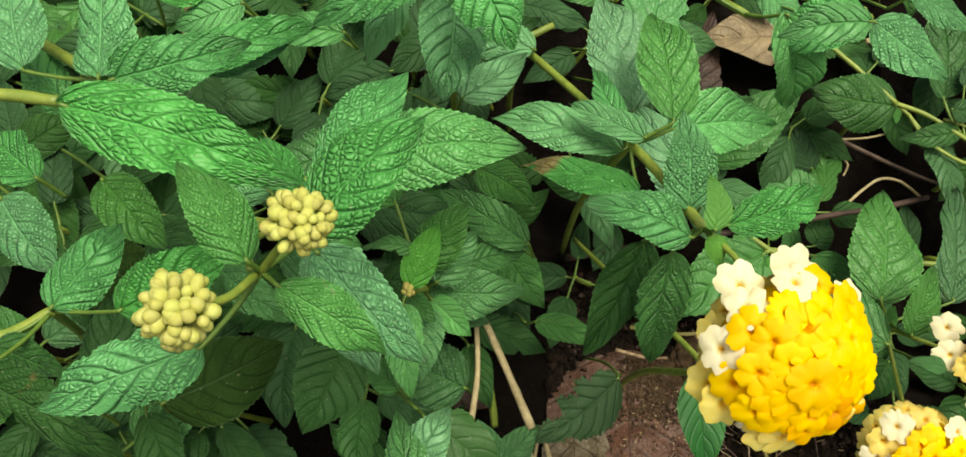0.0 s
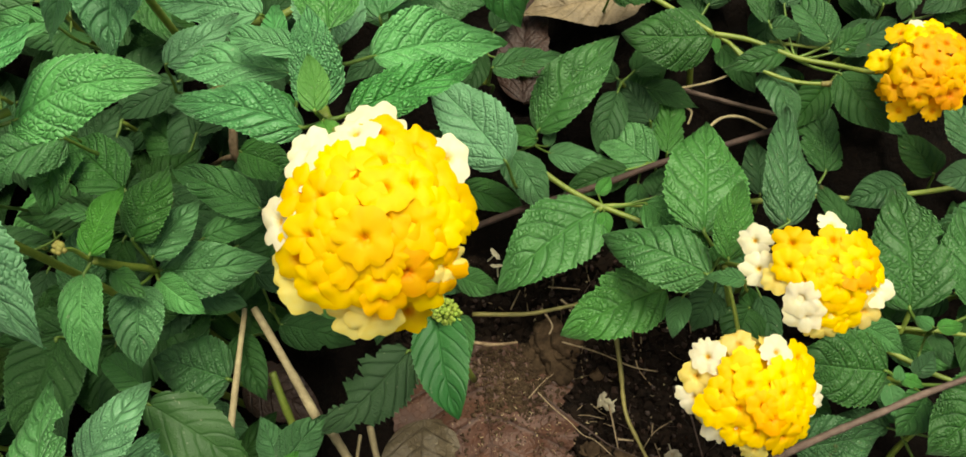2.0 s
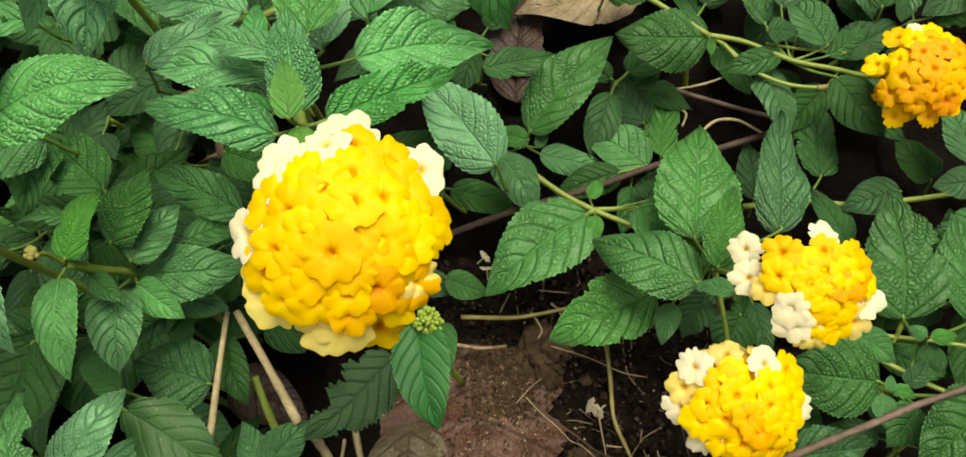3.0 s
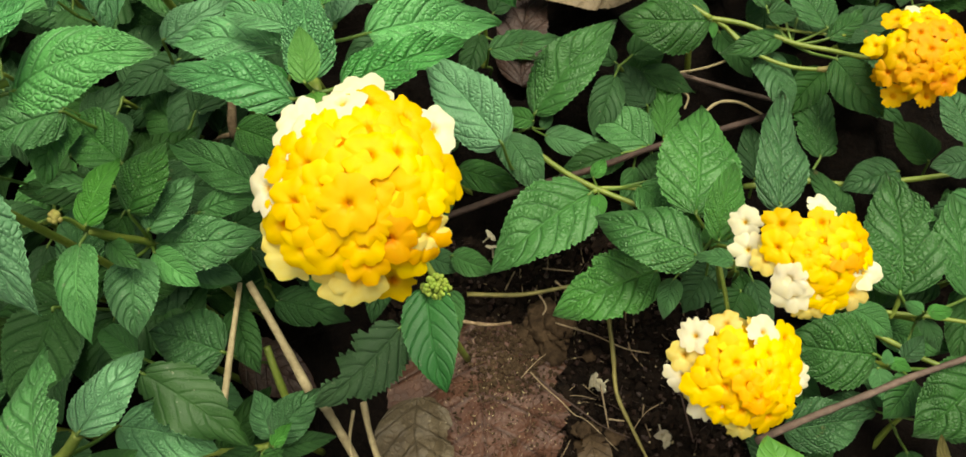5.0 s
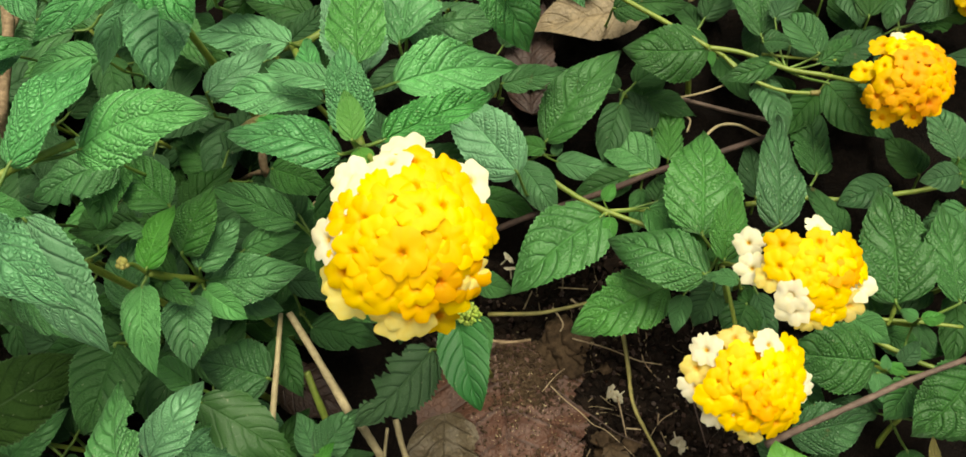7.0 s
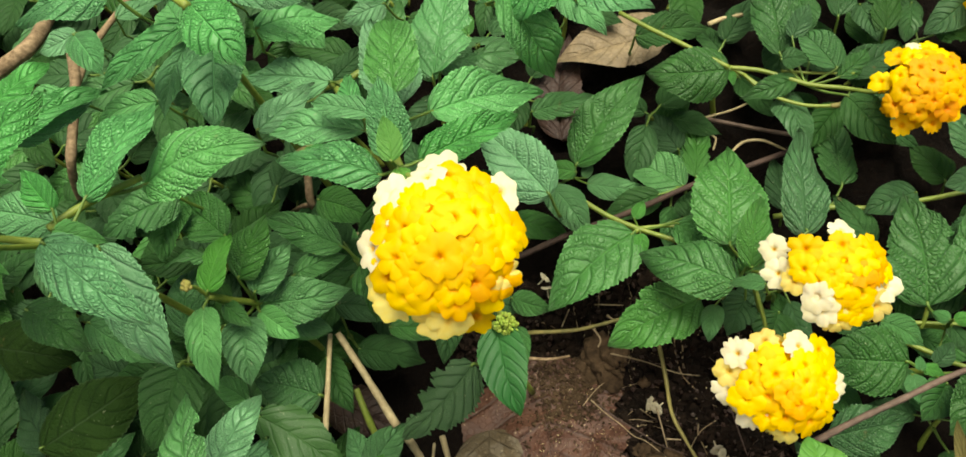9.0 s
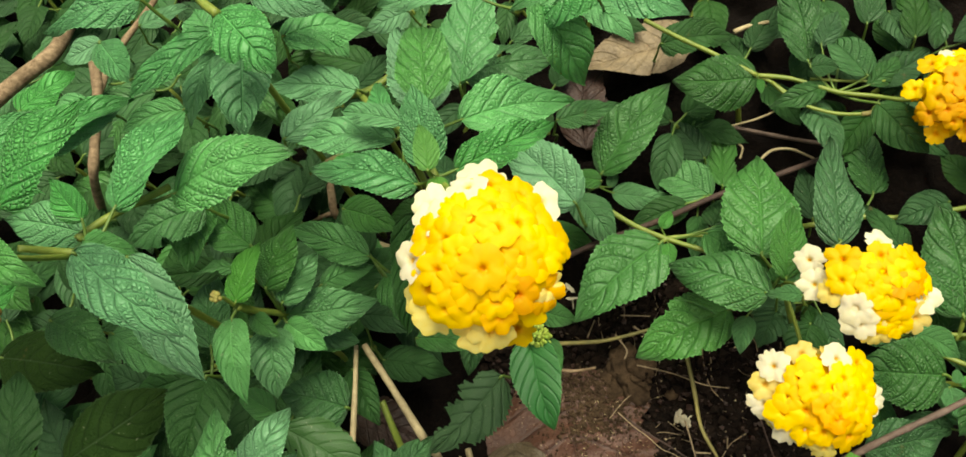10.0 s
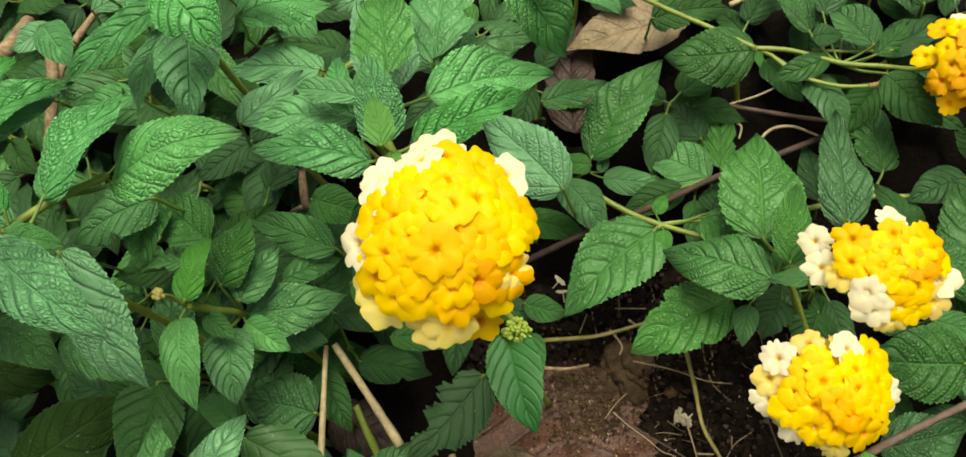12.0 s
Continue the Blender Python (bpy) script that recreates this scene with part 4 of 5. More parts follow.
shoot = thing("lantana_shoot", V((-2.62, 1.98, 0)), "leafy lantana shoot with rugose saw-edged green leaves", "lantana shrub", "lantana shoots")
tube("stem", shoot, [(-2.62, 1.98, -0.3), (-2.72, 2.08, 2.2), (-2.42, 1.68, 4.7)], 0.115, 0.095, STEM["s"])
tube("stem", shoot, [(0.51, 0.31, 4.3), (0.43, 0.94, 4.9), (0.31, 1.6, 5.3)], 0.118, 0.101, STEM["s"], knobs=0.12)
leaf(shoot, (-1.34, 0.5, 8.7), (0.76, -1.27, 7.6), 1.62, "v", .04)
leaf(shoot, (-0.32, 1.26, 6.6), (-2.45, 2.13, 6.3), 2.01, "e", .05)
leaf(shoot, (-0.27, 2.51, 6.1), (0.36, 0.75, 5.8), 1.09, "d", .05)
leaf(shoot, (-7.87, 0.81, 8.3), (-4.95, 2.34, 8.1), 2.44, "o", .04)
leaf(shoot, (-8.35, 4.87, 8.8), (-6.36, 3.27, 8.5), 1.53, "e", .05)
leaf(shoot, (-7.1, 4.55, 7.7), (-4.79, 2.94, 7.4), 1.26, "m", .05)
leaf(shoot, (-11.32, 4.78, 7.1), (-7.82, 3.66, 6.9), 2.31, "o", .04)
leaf(shoot, (-2.01, 1.16, 7.6), (-3.2, 2.08, 7.3), 0.90, "m", .06)

shoot = thing("lantana_shoot", V((0.11, -0.68, 0)), "leafy lantana shoot with rugose saw-edged green leaves", "lantana shrub", "lantana shoots")
tube("stem", shoot, [(0.11, -0.68, -0.3), (0.01, -0.58, 2.4), (0.31, -0.98, 5.1)], 0.115, 0.095, STEM["s"])
tube("stem", shoot, [(0.31, -0.98, 5.1), (-0.36, -1, 4.9), (-1.56, -0.92, 4.5), (-3.17, -0.96, 3.7)], 0.105, 0.089, STEM["s"], knobs=0.12)
leaf(shoot, (0.57, -0.89, 5.5), (1.75, 0.31, 5.3), 1.22, "m", .06, stalk=(0.31, -0.98, 5.1))
leaf(shoot, (0.51, -0.81, 5.5), (-0.03, 0.49, 5.3), 0.94, "m", .06, stalk=(0.31, -0.98, 5.1))
leaf(shoot, (0.72, -1.13, 6), (1.22, -0.59, 6), 0.45, "y", .1, stalk=(0.31, -0.98, 5.1))
leaf(shoot, (0.51, -1.12, 5.2), (2.07, -0.93, 5), 0.73, "d", .06, stalk=(0.31, -0.98, 5.1))
leaf(shoot, (0.13, -1.17, 5.2), (0.98, -1.97, 5), 0.93, "m", .06, stalk=(0.31, -0.98, 5.1))
leaf(shoot, (0.02, -1.06, 5.1), (-1.46, -1.35, 4.9), 0.70, "d", .06, stalk=(0.31, -0.98, 5.1))

shoot = thing("lantana_shoot", V((-0.63, 4.33, 0)), "leafy lantana shoot with rugose saw-edged green leaves", "lantana shrub", "lantana shoots")
tube("stem", shoot, [(-0.63, 4.33, -0.3), (-0.73, 4.43, 1.45), (-0.43, 4.03, 3.2)], 0.115, 0.095, STEM["s"])
leaf(shoot, (4.05, 1.62, 5.5), (1.59, -0.17, 5.3), 1.90, "r", .04)
leaf(shoot, (-0, 3.38, 3.7), (2.17, 2.53, 3.5), 1.39, "d", .05, stalk=(-0.43, 4.03, 3.2))
leaf(shoot, (1.66, 3.2, 5.7), (3.66, 2.56, 5.5), 0.92, "m", .05)
leaf(shoot, (-0.34, 4.69, 4.7), (1.9, 3.9, 4.5), 1.24, "d", .05, stalk=(-0.43, 4.03, 3.2))
leaf(shoot, (-0, 7.55, 6.7), (1.72, 6.48, 6.5), 1.34, "m", .05)

shoot = thing("lantana_shoot", V((9.82, 6.44, 0)), "leafy lantana shoot with rugose saw-edged green leaves", "lantana shrub", "lantana shoots")
tube("stem", shoot, [(9.82, 6.44, -0.3), (9.72, 6.54, 0.95), (10.02, 6.14, 2.2)], 0.115, 0.095, STEM["s"])
tube("stem", shoot, [(8.21, 7.72, 2.3), (9.08, 6.82, 2.3), (10, 6.1, 2.3), (11.28, 5.26, 2.3), (12, 4.21, 2.7), (12.79, 3.32, 3.9)], 0.096, 0.082, STEM["s"], knobs=0.12)
tube("stem", shoot, [(10.02, 6.14, 2.3), (10.84, 6.02, 2.3), (11.85, 5.79, 2.3)], 0.064, 0.054, STEM["s"], knobs=0.12)
tube("stem", shoot, [(10, 6.1, 2.3), (9.5, 5.81, 2.3), (9.21, 5.45, 2.3)], 0.085, 0.072, STEM["s"], knobs=0.12)
leaf(shoot, (5.13, 4.71, 1.8), (6.45, 4.07, 1.6), 1.02, "m", .05)
leaf(shoot, (9.8, 5.98, 2.4), (6.33, 3.81, 2.3), 2.72, "m", .06, stalk=(10.02, 6.14, 2.2))
leaf(shoot, (9.91, 6.44, 2.5), (10.38, 6.96, 2.6), 0.55, "y", .08, stalk=(10.02, 6.14, 2.2))
leaf(shoot, (9.99, 5.85, 2.5), (9.9, 4.97, 2.4), 0.59, "y", .08, stalk=(10.02, 6.14, 2.2))
leaf(shoot, (11.2, 5.78, 2.9), (12.59, 3.83, 2.7), 1.61, "m", .05, stalk=(10.02, 6.14, 2.2))
leaf(shoot, (11.69, 6.33, 1.9), (12.43, 7.36, 1.7), 1.21, "d", .05, stalk=(10.02, 6.14, 2.2))

shoot = thing("lantana_shoot", V((12.56, 3.66, 0)), "lantana shoot with two yellow and cream flower heads", "lantana shrub", "lantana shoots")
tube("stem", shoot, [(12.56, 3.66, -0.3), (12.46, 3.76, 1.95), (12.76, 3.36, 4.2)], 0.115, 0.095, STEM["s"])
tube("stem", shoot, [(12.84, 3.21, 4), (13.05, 2.68, 2.7), (13.27, 2.27, 1.1), (13.02, 1.5, 0.1)], 0.085, 0.072, STEM["s"], knobs=0.12)
tube("peduncle", shoot, [(12.84, 3.21, 4), (13.2, 2.74, 4.9), (13.94, 2.21, 5.7)], 0.070, 0.059, STEM["s"], knobs=0.12)
tube("peduncle", shoot, [(12.88, 3.21, 3.7), (12.79, 1.87, 4.1), (12.46, 0.16, 5.1)], 0.069, 0.059, STEM["s"], knobs=0.12)
leaf(shoot, (11.3, 3.03, 2.9), (8.06, 2.14, 2.6), 2.27, "m", .06, stalk=(12.76, 3.36, 4.2))
leaf(shoot, (12.06, 2.57, 5.3), (9.67, 4.45, 4), 2.06, "m", .06, stalk=(12.76, 3.36, 4.2))
leaf(shoot, (12.34, 3.94, 4.7), (13.36, 7.77, 3.6), 2.70, "m", .06, stalk=(12.76, 3.36, 4.2))
leaf(shoot, (16.69, -0.19, 3), (14.25, 0.52, 2.9), 2.41, "e", .05, stalk=(17.65, -0.49, 1.9))
leaf(shoot, (16.45, 1.26, 2.7), (17.42, 0.28, 2.6), 1.04, "m", .05)
leaf(shoot, (12.37, 1.67, 7.5), (11.5, 1.92, 7.3), 0.52, "m", .1)
leaf(shoot, (11.62, 2.55, 3.5), (11.11, 1.44, 3.4), 0.81, "m", .08, stalk=(12.76, 3.36, 4.2))
leaf(shoot, (12.26, 3.4, 4.3), (11.88, 4.34, 4.1), 0.77, "m", .08, stalk=(12.76, 3.36, 4.2))
leaf(shoot, (12.54, 2.76, 5.7), (13.33, 4.79, 6), 1.18, "m", .08, stalk=(12.76, 3.36, 4.2))
leaf(shoot, (12.53, 3.17, 4.3), (12.95, 3.86, 4.3), 0.65, "m", .08, stalk=(12.76, 3.36, 4.2))
leaf(shoot, (12.77, 2.87, 2.3), (11.9, 1.84, 2.1), 1.29, "d", .05, stalk=(12.76, 3.36, 4.2))
leaf(shoot, (13.77, 2.36, 1.9), (13.02, 1.09, 1.7), 1.72, "d", .05)


flower_head(shoot, (14.3, 1.95, 6.3), 1.52, (0.05, -0.35, 1),
    [(-83, 64, "cream"), (-93, 19, "cream"), (-77, 2, "pale"), (-47, 55, "yellow"), (-60, 19, "yellow"), (-40, -9, "yellow"), (-21, 4, "yellow"), (-15, 38, "yellow"), (17, 55, "yellow"),
     (31, 81, "cream"), (9, 23, "gold"), (47, 34, "yellow"), (77, 40, "yellow"), (32, -6, "amber"), (57, -13, "orange"), (68, 13, "amber"), (87, -6, "yellow"), (85, -38, "cream"),
     (62, -70, "pale"), (4, -23, "yellow"), (-13, -38, "yellow"), (26, -43, "gold"), (21, -74, "gold"), (-2, -68, "yellow"), (-49, -32, "cream"), (-45, -57, "cream"), (-17, -81, "pale"),
     (38, 13, "gold"), (-34, 28, "yellow")],
    22, size=0.44, core=0.42, skirt=0, label="domed head of golden yellow florets with cream edge")
flower_head(shoot, (12.23, -0.53, 5.7), 1.56, (0.05, -0.35, 1),
    [(-62, 64, "cream"), (-15, 83, "pale"), (38, 62, "cream"), (77, 45, "yellow"), (40, 30, "yellow"), (-85, 36, "pale"), (-94, 2, "cream"), (-60, 13, "yellow"), (-34, 45, "gold"),
     (-13, 57, "yellow"), (-17, 23, "gold"), (-4, -11, "amber"), (9, -32, "orange"), (32, 2, "yellow"), (77, 2, "gold"), (66, -30, "gold"), (-68, -43, "cream"), (-43, -49, "gold"),
     (-13, -55, "yellow"), (96, -26, "cream"), (57, -66, "gold"), (-13, -83, "pale"), (26, -66, "gold"), (-38, -13, "yellow"), (17, 19, "yellow"), (38, -19, "gold"), (85, 19, "yellow"),
     (-68, -11, "yellow")],
    23, size=0.44, core=0.72, label="domed head of yellow and cream florets")

shoot = thing("lantana_shoot", V((16.43, 6.05, 0)), "leafy lantana shoot with rugose saw-edged green leaves", "lantana shrub", "lantana shoots")
tube("stem", shoot, [(16.43, 6.05, -0.3), (16.33, 6.15, 0.65), (16.63, 5.75, 1.6)], 0.115, 0.095, STEM["s"])
tube("stem", shoot, [(14.65, 5.81, 1.6), (16.62, 5.71, 1.6), (17.73, 5.43, 1.6), (19.93, 5.29, 1.6), (21.68, 5.34, 1.6)], 0.099, 0.084, STEM["s"], knobs=0.12)
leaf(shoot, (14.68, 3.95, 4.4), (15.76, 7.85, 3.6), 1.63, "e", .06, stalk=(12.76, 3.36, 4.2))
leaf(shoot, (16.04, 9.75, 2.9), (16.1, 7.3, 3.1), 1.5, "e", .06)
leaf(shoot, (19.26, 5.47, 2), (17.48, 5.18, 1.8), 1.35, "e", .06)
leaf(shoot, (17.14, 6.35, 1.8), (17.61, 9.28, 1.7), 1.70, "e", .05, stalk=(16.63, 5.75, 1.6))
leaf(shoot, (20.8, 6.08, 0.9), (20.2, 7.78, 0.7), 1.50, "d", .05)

shoot = thing("lantana_shoot", V((7.98, 9.46, 0)), "leafy lantana shoot with rugose saw-edged green leaves", "lantana shrub", "lantana shoots")
tube("stem", shoot, [(7.98, 9.46, -0.3), (7.88, 9.56, 0.5), (8.18, 9.16, 1.3)], 0.115, 0.095, STEM["s"])
leaf(shoot, (8.36, 9.34, 1.8), (11.56, 11.94, 2.7), 2.22, "m", .06, stalk=(8.18, 9.16, 1.3))
leaf(shoot, (12.02, 7.69, 1.5), (10.2, 9.57, 1.3), 1.91, "m", .06)
leaf(shoot, (12.24, 9.37, 1.2), (11.45, 11.26, 1.1), 1.46, "d", .06)
leaf(shoot, (12.64, 8.31, 0.7), (13.35, 11.11, 0.6), 1.26, "m", .06)
leaf(shoot, (8.62, 8.66, 1.5), (10.79, 7.91, 1.3), 1.12, "m", .06, stalk=(8.18, 9.16, 1.3))
leaf(shoot, (7.3, 8.43, 2.4), (8.21, 6.24, 2.2), 1.51, "m", .06, stalk=(8.18, 9.16, 1.3))
leaf(shoot, (8.31, 8.87, 2.2), (6.96, 9.37, 2), 0.88, "m", .06, stalk=(8.18, 9.16, 1.3))
leaf(shoot, (8.6, 8.85, 1.6), (8.96, 9.67, 1.6), 0.49, "m", .06, stalk=(8.18, 9.16, 1.3))
leaf(shoot, (7.17, 10.93, 3.6), (9.46, 11.04, 3.6), 1.15, "m", .06)
leaf(shoot, (15.03, 5.97, 1.6), (15.36, 8.16, 1.4), 1.19, "d", .05)

shoot = thing("lantana_shoot", V((14.15, 11.28, 0)), "trailing lantana shoot with an orange-yellow flower head", "lantana shrub", "lantana shoots")
tube("stem", shoot, [(14.15, 11.28, -0.3), (14.05, 11.38, 1.6), (14.35, 10.98, 3.5)], 0.115, 0.095, STEM["s"])
tube("stem", shoot, [(11.14, 14.26, 3.7), (12.14, 13.14, 3.7), (13.2, 12.04, 3.7), (14.29, 10.85, 3.7)], 0.089, 0.076, STEM["s"], knobs=0.12)
tube("stem", shoot, [(14.29, 10.99, 3.5), (15.4, 10.52, 3.5), (16.6, 9.65, 3.5), (17.68, 9.17, 3.5), (18.55, 8.49, 3.9), (19.3, 8.18, 4.3)], 0.082, 0.070, STEM["s"], knobs=0.12)
tube("stem", shoot, [(14.32, 11.05, 3.4), (14.71, 10.67, 3.4), (15.11, 10.08, 3.4)], 0.071, 0.061, STEM["s"], knobs=0.12)
tube("stem", shoot, [(16.05, 10.47, 3.3), (17.2, 10.06, 3.3), (18.34, 9.74, 3.3)], 0.053, 0.045, STEM["s"], knobs=0.12)
tube("stem", shoot, [(14.75, 10.6, 3.45), (15.2, 9.85, 3.35), (15.8, 9.31, 3.3), (16.5, 8.89, 3.3), (17.26, 8.68, 3.3), (17.46, 8.67, 3.3)], 0.069, 0.059, STEM["s"], knobs=0.12)
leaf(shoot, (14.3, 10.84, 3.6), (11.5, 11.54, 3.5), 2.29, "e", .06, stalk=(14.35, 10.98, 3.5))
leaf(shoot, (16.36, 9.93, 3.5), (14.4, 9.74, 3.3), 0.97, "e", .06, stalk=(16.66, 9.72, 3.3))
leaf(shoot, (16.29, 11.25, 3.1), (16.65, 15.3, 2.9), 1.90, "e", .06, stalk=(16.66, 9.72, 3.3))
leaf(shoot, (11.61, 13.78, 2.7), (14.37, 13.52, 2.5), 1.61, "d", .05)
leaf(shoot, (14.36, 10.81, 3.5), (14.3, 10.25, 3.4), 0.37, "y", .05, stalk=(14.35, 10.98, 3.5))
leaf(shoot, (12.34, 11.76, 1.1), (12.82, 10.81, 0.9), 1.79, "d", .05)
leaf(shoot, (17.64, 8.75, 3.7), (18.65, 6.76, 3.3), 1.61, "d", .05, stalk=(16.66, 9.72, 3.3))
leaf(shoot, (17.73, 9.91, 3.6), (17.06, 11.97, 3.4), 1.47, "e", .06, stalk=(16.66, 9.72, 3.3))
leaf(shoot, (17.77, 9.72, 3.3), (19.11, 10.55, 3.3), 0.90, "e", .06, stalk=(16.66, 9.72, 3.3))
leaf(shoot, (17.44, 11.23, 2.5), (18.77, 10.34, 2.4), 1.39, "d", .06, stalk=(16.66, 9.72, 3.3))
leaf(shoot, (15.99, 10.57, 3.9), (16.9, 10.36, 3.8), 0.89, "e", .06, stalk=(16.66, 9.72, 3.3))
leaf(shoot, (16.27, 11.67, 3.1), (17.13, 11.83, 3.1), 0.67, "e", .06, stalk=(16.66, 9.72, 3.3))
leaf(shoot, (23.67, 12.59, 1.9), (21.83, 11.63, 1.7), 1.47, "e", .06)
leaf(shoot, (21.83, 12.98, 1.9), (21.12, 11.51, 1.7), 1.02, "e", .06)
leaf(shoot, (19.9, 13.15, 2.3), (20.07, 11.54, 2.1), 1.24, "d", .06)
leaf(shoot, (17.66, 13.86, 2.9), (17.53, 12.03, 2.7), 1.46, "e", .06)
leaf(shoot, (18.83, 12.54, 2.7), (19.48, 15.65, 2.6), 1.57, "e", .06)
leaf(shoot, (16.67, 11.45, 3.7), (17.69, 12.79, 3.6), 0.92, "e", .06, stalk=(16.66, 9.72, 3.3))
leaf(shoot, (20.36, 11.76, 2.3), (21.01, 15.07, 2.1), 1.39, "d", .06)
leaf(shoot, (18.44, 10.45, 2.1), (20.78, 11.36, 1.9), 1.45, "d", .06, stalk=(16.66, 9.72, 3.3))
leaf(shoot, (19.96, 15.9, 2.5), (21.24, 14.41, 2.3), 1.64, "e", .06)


flower_head(shoot, (19.39, 7.86, 4.7), 1.28, (-0.05, -0.25, 1),
    [(-26, 96, "yellow"), (21, 102, "cream"), (60, 102, "yellow"), (-89, 38, "yellow"), (-60, 34, "yellow"), (-17, 72, "yellow"), (17, 68, "yellow"), (51, 60, "yellow"), (94, 60, "orange"),
     (109, 13, "orange"), (-13, 34, "amber"), (34, 34, "amber"), (68, 17, "orange"), (-64, -9, "yellow"), (-81, -34, "amber"), (-49, -43, "amber"), (-30, -9, "amber"), (0, -9, "orange"),
     (43, -21, "amber"), (77, -9, "amber"), (-4, -55, "orange"), (30, -43, "amber"), (68, -55, "amber"), (-64, -81, "amber"), (-38, -72, "amber"), (0, -98, "amber"), (26, -77, "orange"),
     (43, -85, "amber"), (94, -26, "orange")],
    24, size=0.38, core=0.70, label="domed head of orange and golden florets", under_tone="amber", skirt=7)
flower_head(shoot, (24.49, 12.09, 2.3), 1.09, (-0.05, -0.25, 1),
    [(round(100 * math.sqrt((k + 0.5) / 30) * math.cos(2.4 * k)), round(100 * math.sqrt((k + 0.5) / 30) * math.sin(2.4 * k)), "gold" if k % 3 else "yellow") for k in range(30)],
    25, size=0.33, label="domed head of golden florets", under_tone="gold")
tagged(tube("spent_head", shoot, [(17.2, 8.69, 3.3), (17.45, 8.62, 3.35), (17.75, 8.60, 3.4), (17.98, 8.62, 3.45), (18.08, 8.63, 3.47)], 0.085, 0.15, STEM["g"], 10, knobs=0.35), "knobbly olive stalk end whose flower has dropped")

shoot = thing("lantana_shoot", V((6.54, 19.24, 0)), "leafy lantana shoot with rugose saw-edged green leaves", "lantana shrub", "lantana shoots")
tube("stem", shoot, [(6.54, 19.24, -0.3), (6.44, 14.99, 5.2), (6.74, 10.24, 10.7)], 0.115, 0.095, STEM["s"])
leaf(shoot, (7.24, 9.55, 11.9), (8.12, 8.29, 9.3), 1.62, "b", .08, stalk=(6.74, 10.24, 10.7))
leaf(shoot, (8.89, 13.54, 6.5), (10.18, 11.47, 6.3), 1.29, "b", .06)
leaf(shoot, (8.56, 8.69, 13.1), (6.54, 8.44, 12.9), 1.06, "b", .06)
leaf(shoot, (5.4, 11.21, 10.9), (2.77, 11.72, 10.5), 1.19, "b", .06, stalk=(6.74, 10.24, 10.7))

shoot = thing("lantana_shoot", V((8.93, 18.42, 0)), "leafy lantana shoot with rugose saw-edged green leaves", "lantana shrub", "lantana shoots")
tube("stem", shoot, [(8.93, 18.42, -0.3), (8.83, 14.17, 5.85), (9.13, 9.42, 12)], 0.115, 0.095, STEM["s"])
leaf(shoot, (8.99, 9.61, 12.1), (6.97, 8.99, 11.2), 1.49, "n", .06, stalk=(9.13, 9.42, 12))
leaf(shoot, (9.16, 9.27, 12.1), (10.85, 7.89, 11.8), 1.44, "n", .06, stalk=(9.13, 9.42, 12))
leaf(shoot, (11.03, 10.81, 10.7), (12.64, 9.78, 10.5), 1.03, "n", .06)

shoot = thing("lantana_shoot", V((18.41, 1.2, 0)), "leafy lantana shoot with rugose saw-edged green leaves", "lantana shrub", "lantana shoots")
tube("stem", shoot, [(18.41, 1.2, -0.3), (18.31, 1.3, 0.7), (18.61, 0.9, 1.7)], 0.115, 0.095, STEM["s"])
tube("stem", shoot, [(16.81, 1.43, 1.8), (18.18, 1.09, 1.8), (18.85, 0.92, 1.8), (19.99, 0.59, 1.8)], 0.073, 0.062, STEM["s"], knobs=0.12)
tube("stem", shoot, [(18.13, 1.54, 2.2), (18, 1.23, 1.9), (17.86, 1.01, 1.7)], 0.075, 0.063, STEM["s"], knobs=0.12)
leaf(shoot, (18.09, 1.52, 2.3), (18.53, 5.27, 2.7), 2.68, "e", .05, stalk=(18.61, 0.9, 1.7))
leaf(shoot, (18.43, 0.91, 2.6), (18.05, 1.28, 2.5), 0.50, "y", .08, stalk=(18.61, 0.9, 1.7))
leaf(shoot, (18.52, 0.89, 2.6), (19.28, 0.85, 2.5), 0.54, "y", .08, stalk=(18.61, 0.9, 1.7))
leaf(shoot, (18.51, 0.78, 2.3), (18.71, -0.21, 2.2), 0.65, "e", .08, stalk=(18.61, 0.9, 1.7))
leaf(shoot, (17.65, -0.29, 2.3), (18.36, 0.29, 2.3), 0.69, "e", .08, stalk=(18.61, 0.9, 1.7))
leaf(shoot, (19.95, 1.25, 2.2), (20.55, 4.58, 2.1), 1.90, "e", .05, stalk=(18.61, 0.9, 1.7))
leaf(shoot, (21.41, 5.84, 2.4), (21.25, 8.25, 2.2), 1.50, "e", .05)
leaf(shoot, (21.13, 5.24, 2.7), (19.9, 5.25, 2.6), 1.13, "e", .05)

